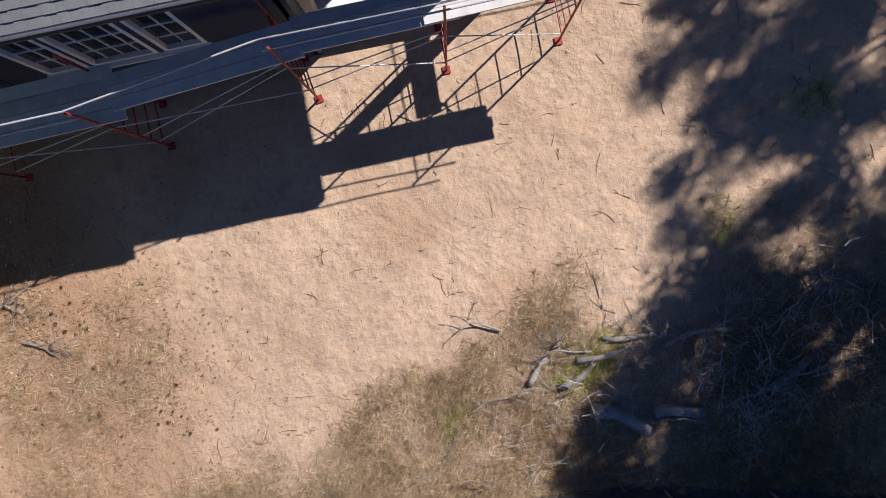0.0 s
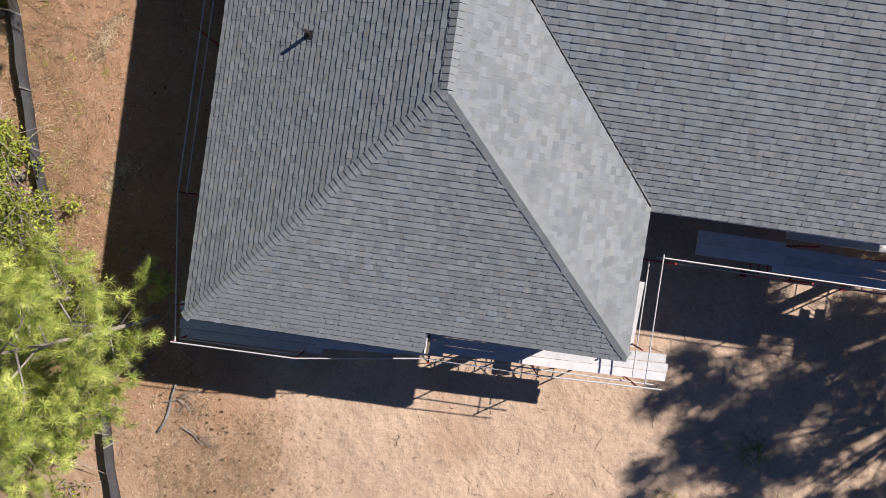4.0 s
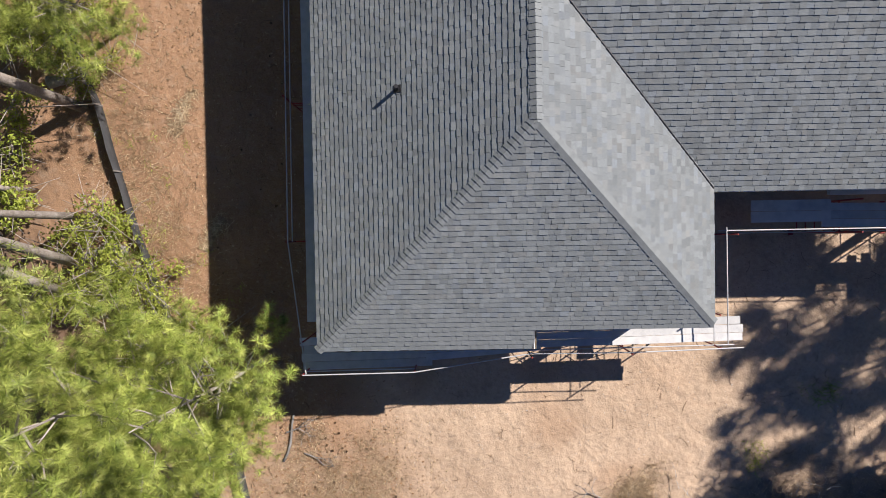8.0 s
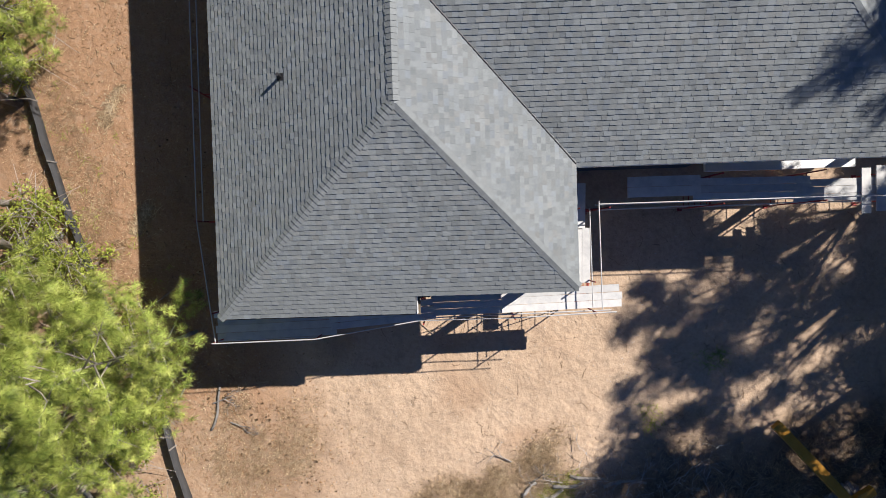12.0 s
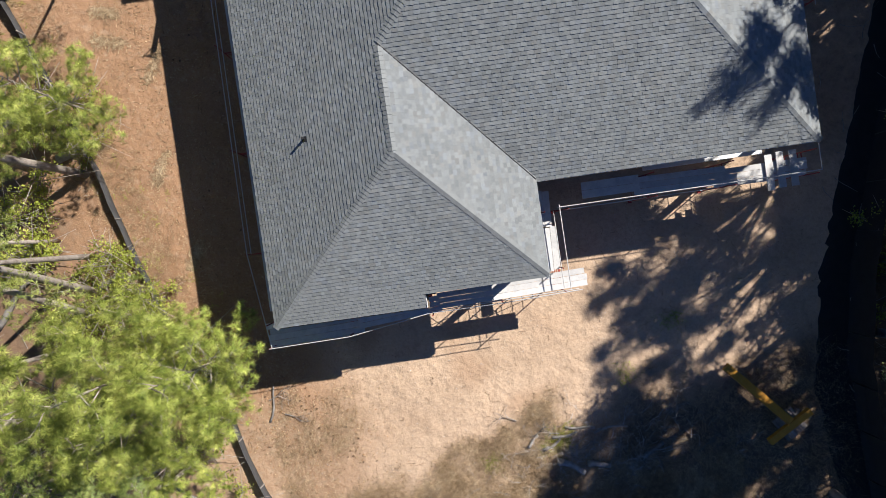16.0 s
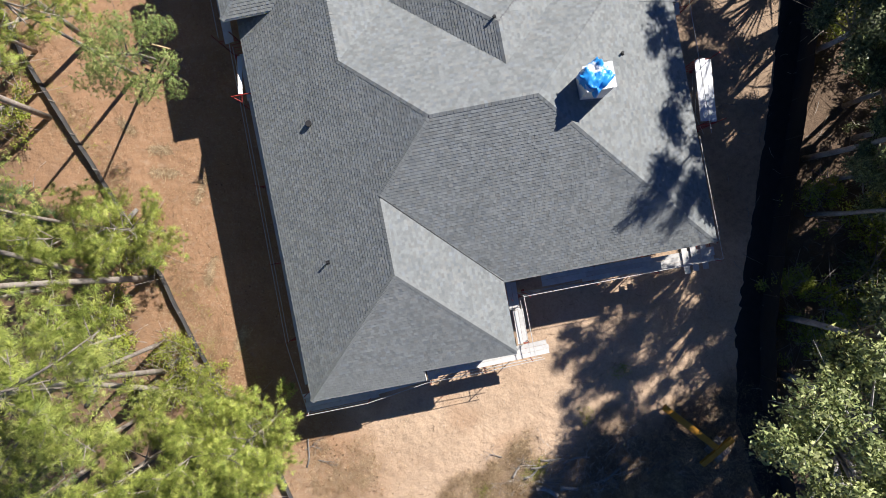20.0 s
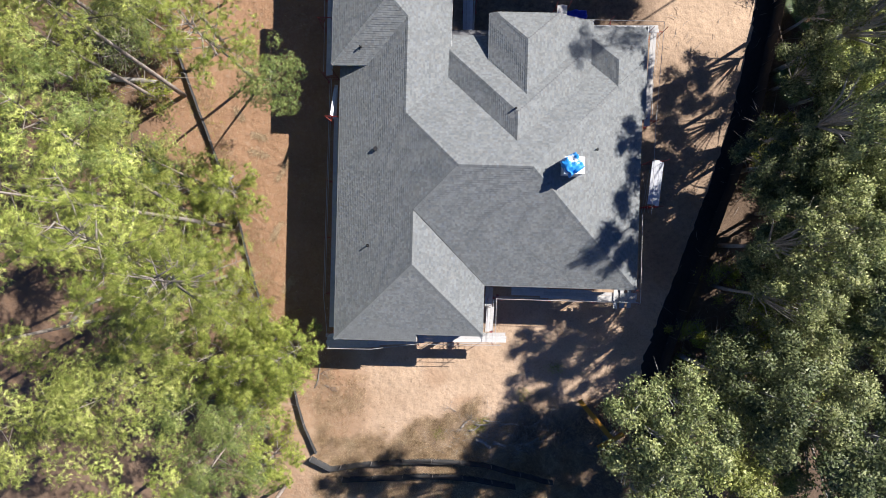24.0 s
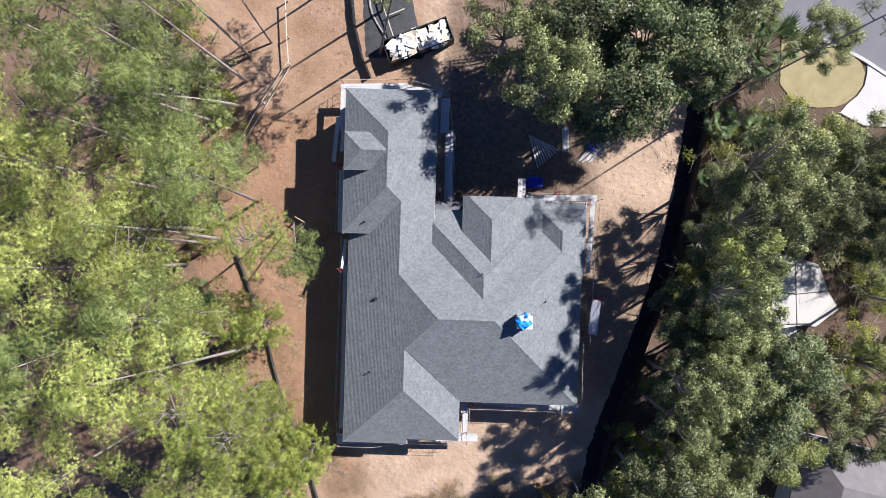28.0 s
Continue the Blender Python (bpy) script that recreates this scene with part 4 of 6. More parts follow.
for i, (x, y, s) in enumerate(SHRUB_AT):
    place(SHRUBS[2 if i >= 118 and i % 4 else i % (2 if x < 0 else 3)], x, y, rnd.uniform(0, 360), s, s * rnd.uniform(0.8, 1.2))["group"] = "shrubs round the plot"


def palmetto(seed):
    rr = random.Random(seed)
    stem, t = MB(), empty("palmetto")
    stem.tube([(0, 0, 0), (0.03, 0.02, 0.5), (0, 0, 1.0)], [0.16, 0.13, 0.12], 8)
    part("stem", stem, M_BARK, t, smooth=True)
    for i in range(20):
        mb = MB()
        a, el = i * 2.4, rr.uniform(-0.1, 1.1)
        d = Vector((math.cos(a) * math.cos(el), math.sin(a) * math.cos(el), math.sin(el)))
        hub = Vector((0, 0, 1.0)) + d * rr.uniform(0.6, 0.95)
        mb.tube([(0, 0, 1.0), hub], [0.02, 0.012], 4)
        side = d.cross(Vector((0, 0, 1))).normalized()
        for k in range(13):
            u = (k - 6) / 6 * 1.35
            dd = (d * math.cos(u) + side * math.sin(u)).normalized()
            w = dd.cross(Vector((0, 0, 1))).normalized() * 0.035
            e = hub + dd * 0.75 * (1 - 0.25 * abs(u) / 1.35) - Vector((0, 0, 0.12))
            m = hub + dd * 0.4
            mb.poly([hub, m + w, e, m - w])
        part("frond", mb, M_PALM, t)
    return tagged(t, "fan-leaved palmetto with green fronds among shrubs", "palm")


PALMS = [palmetto(5), palmetto(6)]
for i, (x, y, s, h) in enumerate([(24.9, 27.6, 1.3, 1.2), (26.6, 38.2, 1.8, 5.0), (25.4, 40.2, 1.5, 3.4), (25.2, 33.0, 1.2, 1.4), (27.2, 15.6, 1.5, 2.4), (-22.6, 15.9, 1.3, 1.2), (24.2, 22.6, 1.1, 1.2), (28.6, 32.2, 1.3, 1.6), (26.4, 13.4, 1.2, 1.4), (-21.0, 14.6, 1.2, 1.2)]):
    place(PALMS[i % 2], x, y, i * 77, s, h)["group"] = "palmettos"
for proto in (FINE, *PINES, *DARKPINES, *YOUNG, *OAKS, *SHRUBS, *PALMS):
    retire(proto)

# ---- house body: walls, porch, windows ----
WALL_T = 0.18


def wall(name, x0, y0, x1, y1, z0, z1, openings=(), mat=None):
    """A wall panel from (x0, y0) to (x1, y1) with openings (from, to, sill, head) along it."""
    L = math.hypot(x1 - x0, y1 - y0)
    m = Matrix.Translation((x0, y0, 0)) @ Matrix.Rotation(math.atan2(y1 - y0, x1 - x0), 4, "Z")
    mb, at = MB(), 0.0
    for a, b, s, h in sorted(openings):
        if a > at:
            mb.box(m @ Matrix.Translation(((at + a) / 2, 0, (z0 + z1) / 2)), a - at, WALL_T, z1 - z0)
        if s > z0:
            mb.box(m @ Matrix.Translation(((a + b) / 2, 0, (z0 + s) / 2)), b - a, WALL_T, s - z0)
        if h < z1:
            mb.box(m @ Matrix.Translation(((a + b) / 2, 0, (h + z1) / 2)), b - a, WALL_T, z1 - h)
        at = b
    if at < L:
        mb.box(m @ Matrix.Translation(((at + L) / 2, 0, (z0 + z1) / 2)), L - at, WALL_T, z1 - z0)
    return part(name, mb, mat or M_WRAP, house), m


def window(m, a, b, s, h, cols, rows):
    """White framed window with a grid of bars, set in an opening of a wall with the matrix m."""
    w = empty("window")
    w.parent = house
    fr, pane = 0.07, MB()
    cx, cz = (a + b) / 2, (s + h) / 2
    for n, (x, z, sx, sz) in (("frame", (cx, h - fr / 2, b - a, fr)), ("frame", (cx, s + fr / 2, b - a, fr)), ("frame", (a + fr / 2, cz, fr, h - s - 2 * fr)), ("frame", (b - fr / 2, cz, fr, h - s - 2 * fr))):
        mb = MB()
        mb.box(m @ Matrix.Translation((x, -0.03, z)), sx, 0.14, sz)
        part(n, mb, M_WHITE, w)
    pane.box(m @ Matrix.Translation((cx, 0.0, cz)), b - a - 2 * fr, 0.02, h - s - 2 * fr)
    part("pane", pane, M_GLASS, w)
    for i in range(1, cols):
        mb = MB()
        mb.box(m @ Matrix.Translation((a + (b - a) * i / cols, -0.025, cz)), 0.015, 0.03, h - s - 2 * fr)
        part("muntin", mb, M_WHITE, w)
    for i in range(1, rows):
        mb = MB()
        mb.box(m @ Matrix.Translation((cx, -0.028, s + (h - s) * i / rows)), b - a - 2 * fr, 0.03, 0.015)
        part("muntin", mb, M_WHITE, w)
    sill = MB()
    sill.box(m @ Matrix.Translation((cx, -0.08, s - 0.03)), b - a + 0.1, 0.2, 0.05)
    part("sill", sill, M_WHITE, w)
    return w


F0, TOP = -0.1, 4.78
trio = [(0.85, 1.6, 1.95, 4.0), (1.68, 2.88, 1.95, 4.0), (3.0, 3.78, 1.95, 4.0)]
_, mw = wall("wall", -7.4, 4.3, -2.0, 4.3, F0, TOP, trio)
for k, (a, b, s, h) in enumerate(trio):
    window(mw, a, b, s, h, 4 if k == 1 else 2, 4)
wall("wall", -2.0, 4.21, -2.0, 7.3, F0, TOP)
wall("wall", -2.0, 7.3, 1.78, 7.3, F0, 5.1)
wall("wall", -7.4, 22.3, -7.4, 4.2, F0, TOP, [(6.0, 6.9, 2.6, 4.3), (11.0, 11.9, 2.6, 4.3)])
wall("wall", 1.78, 8.15, 6.9, 8.15, F0, 5.0)
wall("wall", 6.9, 8.06, 6.9, 11.6, F0, 5.0)
wall("wall", 6.9, 11.6, 11.94, 11.6, F0, 5.0)
wall("wall", 11.85, 11.5, 11.85, 24.75, F0, 5.0, [(3.0, 4.2, 2.2, 4.2), (9.0, 10.2, 2.2, 4.2)])
wall("wall", 12.0, 24.75, 8.6, 24.75, F0, 4.9)
wall("wall", 8.5, 24.9, 2.4, 24.9, F0, 5.0, [(1.0, 2.2, 2.4, 4.4)])
wall("wall", 2.4, 24.8, 2.4, 23.7, F0, 6.0)
wall("wall", 2.4, 23.75, -0.9, 23.75, F0, 5.2)
wall("wall", -0.9, 23.6, -0.9, 33.75, F0, 5.7)
wall("wall", -0.8, 33.75, -7.8, 33.75, F0, 5.7)
wall("wall", -7.8, 33.8, -7.8, 22.4, F0, 5.7, [(3.6, 5.0, 2.6, 4.8), (8.0, 9.4, 2.6, 4.8)])
for x0, x1, y, z in ((-7.72, -5.2, 27.65, 6.6), (-7.72, -5.2, 29.9, 6.6)):
    wall("wall", x0, y, x1, y, 5.4, 7.2)
wall("wall", -7.7, 29.9, -7.7, 27.65, 5.4, 7.1)
# open porch at the wing's corner: floor, posts, beams
mb = MB()
mb.box(pose(-0.1, 5.98, 0.9), 3.7, 2.45, 0.16)
part("porch_floor", mb, M_WHITE, house, "pale membrane on the porch floor")
mb = MB()
mb.box(pose(9.4, 9.61, 1.8), 4.8, 3.78, 0.16)
part("porch_floor", mb, M_WHITE, house, "pale membrane on the porch floor")
for x, y in ((1.7, 4.72), (-1.82, 4.72), (1.7, 7.1), (11.8, 8.2), (11.8, 11.4)):
    mb = MB()
    mb.box(pose(x, y, 2.3), 0.22, 0.22, 4.9)
    part("post", mb, M_LUMBER, house)
for x0, y0, x1, y1 in ((-1.9, 4.72, 1.8, 4.72), (1.7, 4.7, 1.7, 7.2), (6.9, 8.15, 11.9, 8.15), (11.85, 8.2, 11.85, 11.6)):
    mb = MB()
    mb.box(Matrix.Translation(((x0 + x1) / 2, (y0 + y1) / 2, 4.72)) @ Matrix.Rotation(math.atan2(y1 - y0, x1 - x0), 4, "Z"), math.hypot(x1 - x0, y1 - y0), 0.16, 0.32)
    part("beam", mb, M_WRAP, house)
# fascia boards along the eaves
for x0, y0, x1, y1, z in ((-7.85, 3.78, -2.28, 3.78, Z_W), (-2.28, 4.3, 2.18, 4.3, Z_E), (2.18, 4.3, 2.18, 7.69, Z_E), (2.18, 7.69, 12.3, 7.69, Z_E), (12.3, 7.69, 12.3, 19.0, Z_E), (12.55, 19.0, 12.55, 25.2, 4.98), (-7.85, 3.78, -7.85, 21.9, Z_W), (-8.25, 21.95, -8.25, 34.2, Z_C), (-8.25, 34.2, -0.45, 34.2, Z_C), (-0.45, 34.2, -0.45, 23.0, Z_C), (-8.25, 21.95, -6.0, 21.95, Z_C), (-8.05, 27.2, -8.05, 30.35, 7.06), (-8.05, 27.2, -5.8, 27.2, 7.06), (-8.05, 30.35, -5.8, 30.35, 7.06), (1.95, 21.9, 1.95, 25.3, 6.32), (12.55, 25.2, 8.3, 25.2, 4.8), (8.9, 25.35, 2.0, 25.35, 5.3), (-2.28, 3.78, -2.28, 4.3, 4.9)):
    mb = MB()
    mb.box(Matrix.Translation(((x0 + x1) / 2, (y0 + y1) / 2, z - 0.13)) @ Matrix.Rotation(math.atan2(y1 - y0, x1 - x0), 4, "Z"), math.hypot(x1 - x0, y1 - y0) + 0.02, 0.03, 0.2)
    part("fascia", mb, M_WHITE, house)
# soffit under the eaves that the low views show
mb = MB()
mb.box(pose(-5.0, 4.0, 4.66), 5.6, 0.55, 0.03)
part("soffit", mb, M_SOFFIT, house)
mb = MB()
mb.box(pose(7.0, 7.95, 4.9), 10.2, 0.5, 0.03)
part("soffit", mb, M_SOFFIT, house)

# chimney with a wind-crumpled tarp, vent pipes
mb = MB()
mb.box(pose(7.08, 15.32, 8.6), 1.12, 0.95, 2.2)
part("chimney", mb, M_CHIMWRAP, house, "square framed chimney in white house wrap")


def crumple(name, cx, cy, z, sx, sy, mat, label, category, drop=0.5, amp=0.06, seed=1, turn=0.0):
    """A draped sheet: flat on top, creased, hanging over the edges."""
    n, mb = 16, MB()
    for j in range(n):
        for i in range(n):
            u, v = (i / (n - 1) - 0.5) * 2, (j / (n - 1) - 0.5) * 2
            over = max(0, abs(u) - 0.78, abs(v) - 0.78) / 0.22
            w = noise.noise(Vector((u * 2.6 + seed, v * 2.6, seed))) * amp * 2 + noise.noise(Vector((u * 7, v * 7, seed))) * amp
            k = (1 - 0.10 * over) * (1 - 0.14 * abs(u * v))
            px, py, ca, sa = sx * u * 0.5 * k + w * 0.4, sy * v * 0.5 * k + w * 0.3, math.cos(turn), math.sin(turn)
            mb.v.append((cx + px * ca - py * sa, cy + px * sa + py * ca, z + w * (1 - over * 0.5) - drop * over))
    mb.f = [(j * n + i, j * n + i + 1, (j + 1) * n + i + 1, (j + 1) * n + i) for j in range(n - 1) for i in range(n - 1)]
    return tagged(part(name, mb, mat, smooth=True), label, category)


crumple("chimney_tarp", 6.98, 15.36, 9.88, 1.38, 1.36, M_BLUE, "crumpled blue and white tarp over the chimney top", "tarp", 0.55, 0.14, 3, 0.6)
mb = MB()
mb.box(pose(7.08, 15.32, 9.715), 1.2, 1.03, 0.03)
part("chimney_cap", mb, M_WHITE, house)


def vent(x, y, r, h, name="vent_pipe", elbow=False):
    z = roof_z(x, y)
    v, fl = MB(), MB()
    v.tube([(x, y, z - 0.1), (x, y, z + h)], r, 12)
    o = part("vent_pipe", v, M_DARKMETAL, house, "dark plumbing vent pipe with flashing", smooth=False)
    fl.box(Matrix.Translation((x, y, z + 0.02)) @ Matrix.Rotation(-math.atan(PITCH), 4, "Y"), 0.2, 0.18, 0.012)
    part("flashing", fl, M_DARKMETAL, o)


vent(-5.57, 10.17, 0.045, 0.30)
vent(-5.16, 16.46, 0.14, 0.16)
vent(-6.3, 22.95, 0.055, 0.3)
vent(9.0, 16.7, 0.055, 0.25)
vent(3.65, 18.9, 0.055, 0.25)


# ---- scaffolding ----
def plank_thing(name, p, q, w, h, mat, label, category, group=""):
    p, q = Vector(p), Vector(q)
    d = q - p
    mb = MB()
    mb.box(Matrix.Translation((p + q) / 2) @ Vector((1, 0, 0)).rotation_difference(d).to_matrix().to_4x4(), d.length, w, h)
    return tagged(part(name, mb, mat), label, category, group)


def pole(mb, p, q, r=0.024, sides=7):
    mb.tube([p, q], r, sides)


def scaffold_frame(x, y, rz, z, width=1.0):
    """Red ladder frame with its base plates; returns the thing."""
    t = empty("scaffolding", (x, y, 0), rz)
    for s in (-0.5, 0.5):
        mb = MB()
        pole(mb, (0, s * width, 0.0), (0, s * width, z + 1.0))
        part("upright", mb, M_RED, t)
        bp = MB()
        bp.box(pose(0, s * width, 0.02), 0.16, 0.16, 0.02)
        part("base_plate", bp, M_RED, t)
    for zz in np.arange(0.4, z, 0.5):
        mb = MB()
        pole(mb, (0, -0.5 * width, zz), (0, 0.5 * width, zz), 0.016, 6)
        part("rung", mb, M_RED, t)
    mb = MB()
    pole(mb, (0, -0.5 * width, z - 0.04), (0, 0.5 * width, z - 0.04))
    part("bearer", mb, M_RED, t)
    return tagged(t, "red painted tubular scaffold frame standing on the ground", "scaffold", "scaffold frames")


def rail(pts, r=0.018, mat=None, label="galvanized scaffold guard rail pipe"):
    mb = MB()
    mb.tube(pts, r, 8)
    return tagged(part("guard_rail", mb, mat or M_STEEL), label, "rail", "guard rails")


def brace(p, q, mat=None):
    mb = MB()
    pole(mb, p, q, 0.014, 6)
    return tagged(part("cross_brace", mb, mat or M_STEEL), "thin diagonal scaffold cross brace", "brace", "cross braces")


def walkway(x0, y0, x1, y1, z, boards=3, bw=0.23, mat=None, label="weathered wooden scaffold plank"):
    """Parallel planks from (x0, y0) to (x1, y1), each its own thing."""
    L, a = math.hypot(x1 - x0, y1 - y0), math.atan2(y1 - y0, x1 - x0)
    for k in range(boards):
        o = (k - (boards - 1) / 2) * (bw + 0.012)
        e = rnd.uniform(-0.06, 0.06)
        mb = MB()
        mb.box(Matrix.Translation(((x0 + x1) / 2 - math.sin(a) * o + math.cos(a) * e, (y0 + y1) / 2 + math.cos(a) * o + math.sin(a) * e, z + rnd.uniform(0, 0.008))) @ Matrix.Rotation(a + rnd.uniform(-0.004, 0.004), 4, "Z"), L, bw, 0.045)
        tagged(part("scaffold_plank", mb, mat or M_PLANK), label, "plank", "scaffold planks")


ZP = 2.72
walkway(-8.75, 3.32, -5.0, 3.42, ZP, 4)
walkway(-5.15, 3.40, -1.85, 3.66, ZP + 0.05, 3, 0.2)
walkway(-2.0, 3.74, 0.8, 3.78, ZP, 3, 0.2)
walkway(0.2, 3.80, 3.92, 3.90, ZP + 0.05, 3, 0.22)
walkway(2.72, 4.3, 2.78, 6.0, ZP + 0.10, 2, 0.25)
walkway(2.62, 6.0, 2.68, 7.4, ZP + 0.05, 2, 0.25)
walkway(4.2, 7.23, 6.45, 7.23, ZP + 0.05, 2, 0.31)
walkway(6.3, 7.10, 9.9, 7.06, ZP, 3, 0.22)
walkway(9.4, 6.95, 13.0, 6.95, ZP, 3, 0.22)
for x in (11.5, 11.95, 12.45):
    walkway(x, 6.2, x + 0.02, 7.6, ZP + 0.10, 1, 0.28)
walkway(13.95, 13.5, 14.2, 16.6, ZP, 3, 0.26, M_DECKMETAL, "bright grey metal scaffold deck")
walkway(-9.2, 34.9, -3.2, 35.15, ZP, 3, 0.25)
walkway(-3.4, 35.1, -0.2, 34.6, ZP + 0.05, 2, 0.25)
walkway(-8.95, 31.1, -8.95, 34.9, ZP + 0.1, 2, 0.3)
walkway(-9.75, 28.3, -9.45, 32.3, ZP, 1, 0.36)
walkway(-9.05, 29.2, -8.95, 31.3, ZP + 0.05, 1, 0.3)
walkway(-8.55, 19.0, -8.5, 21.4, ZP, 1, 0.24)
walkway(-9.0, 22.0, -9.0, 27.6, ZP, 2, 0.23)
walkway(-8.42, 4.3, -8.42, 10.6, ZP, 1, 0.32)
walkway(-8.42, 10.5, -8.42, 19.0, ZP + 0.05, 1, 0.32)
walkway(0.1, 31.2, 0.15, 34.3, ZP, 3, 0.24)
walkway(0.65, 24.3, 0.55, 31.4, ZP + 0.05, 3, 0.22)
walkway(7.15, 23.9, 7.2, 27.3, ZP, 3, 0.22)
walkway(7.6, 25.6, 13.9, 25.75, ZP + 0.05, 2, 0.25)
walkway(13.3, 19.0, 13.6, 25.6, ZP, 2, 0.2)
RZ = ZP + 1.02
rail([(-8.53, 2.92, RZ), (-5.44, 2.96, RZ)])
rail([(-5.44, 2.96, RZ), (-2.27, 3.43, RZ + 0.02)])
rail([(-2.27, 3.43, RZ + 0.02), (0.54, 3.42, RZ)])
rail([(0.54, 3.42, RZ), (3.55, 3.51, RZ)])
rail([(-8.53, 2.92, RZ - 0.5), (-5.44, 2.96, RZ - 0.5)])
rail([(-2.4, 3.43, RZ - 0.5), (3.5, 3.51, RZ - 0.48)])
rail([(3.11, 6.79, RZ), (3.13, 3.6, RZ)])
rail([(2.94, 6.6, RZ - 0.5), (2.96, 3.6, RZ - 0.5)])
rail([(3.10, 6.70, RZ), (6.81, 6.70, RZ)])
rail([(6.81, 6.70, RZ), (9.87, 6.70, RZ + 0.02)])
rail([(9.87, 6.70, RZ), (13.0, 6.70, RZ)])
rail([(3.10, 6.70, RZ - 0.5), (13.0, 6.70, RZ - 0.5)])
rail([(13.0, 6.70, RZ), (12.95, 12.8, RZ)])
rail([(13.55, 12.8, RZ), (13.65, 19.2, RZ)])
rail([(13.65, 19.2, RZ), (14.0, 25.9, RZ)])
rail([(-8.42, 2.95, RZ), (-8.84, 6.6, RZ)])
rail([(-8.84, 6.6, RZ), (-8.74, 21.6, RZ)], 0.018)
rail([(-8.84, 6.6, RZ - 0.5), (-8.74, 21.6, RZ - 0.5)], 0.018)
rail([(-9.2, 22.0, RZ), (-9.25, 28.0, RZ)])
rail([(-9.4, 35.4, RZ), (-3.1, 35.6, RZ)])
rail([(-3.1, 35.6, RZ), (0.3, 34.7, RZ)])
rail([(0.45, 34.5, RZ), (0.95, 30.8, RZ)])
rail([(1.0, 31.0, RZ), (1.0, 24.3, RZ)])
rail([(7.6, 25.95, RZ), (14.0, 25.95, RZ)])
FRAMES = [(-8.55, 3.35, 0), (-5.44, 3.4, 0), (-2.25, 3.75, 8), (0.55, 3.82, 0), (2.95, 3.95, 0), (3.0, 6.6, 90), (6.8, 7.05, 0), (9.8, 7.05, 0), (12.9, 7.05, 0), (-8.45, 6.6, 90), (-8.45, 10.6, 90), (-8.45, 14.6, 90), (-8.45, 18.8, 90), (-9.1, 22.2, 90), (-9.1, 25.4, 90), (-9.4, 28.2, 90), (-9.2, 31.4, 90), (-9.2, 35.1, 0), (-3.2, 35.1, 0), (0.2, 34.4, 90), (0.6, 31.0, 90), (0.75, 27.6, 90), (0.75, 24.4, 90), (13.95, 13.4, 90), (14.2, 16.6, 90), (13.55, 19.4, 90), (13.8, 25.6, 90), (7.2, 27.2, 90), (10.6, 25.8, 0)]
for x, y, rz in FRAMES:
    scaffold_frame(x, y, rz, ZP - 0.03, 0.9)


def top_frame(x, y):
    """Second lift of two uprights and a bar, standing on the frame below."""
    t = empty("scaffolding", (x, y, ZP + 0.95))
    for s in (-0.45, 0.45):
        mb = MB()
        pole(mb, (s, 0, 0), (s, 0, 1.0))
        part("upright", mb, M_RED, t)
    for p, q in (((-0.47, 0, 0.97), (0.47, 0, 0.97)), ((-0.45, 0, 0.92), (-0.05, -0.3, 0.8)), ((-0.05, -0.3, 0.8), (0.05, 0, 0.97))):
        mb = MB()
        pole(mb, p, q)
        part("bar", mb, M_RED, t)
    return tagged(t, "short red scaffold frame rising above the eaves", "scaffold", "scaffold frames")


top_frame(-8.4, 18.8)
top_frame(-9.05, 25.4)
plank_thing("leaning_board", (-8.42, 18.85, 4.62), (-8.36, 20.9, 3.75), 0.2, 0.03, M_LUMBERWHITE, "white primed board leaning on a scaffold frame", "board")
for (x0, y0), (x1, y1) in (((-8.5, 2.95), (-5.5, 2.98)), ((-5.5, 2.98), (-2.3, 3.4)), ((-2.3, 3.4), (0.5, 3.4)), ((0.5, 3.4), (2.9, 3.5)), ((3.1, 6.62), (6.8, 6.62)), ((6.8, 6.62), (9.8, 6.62)), ((9.8, 6.62), (12.9, 6.62)), ((1.1, 24.4), (1.1, 27.6)), ((1.1, 27.6), (1.1, 31.0)), ((13.8, 13.0), (13.8, 16.0)), ((13.9, 19.4), (14.1, 25.6))):
    brace((x0, y0, 0.5), (x1, y1, 2.2))
    brace((x0, y0, 2.2), (x1, y1, 0.5))
    brace((x0, y0, 1.2), (x1, y1, 2.5))


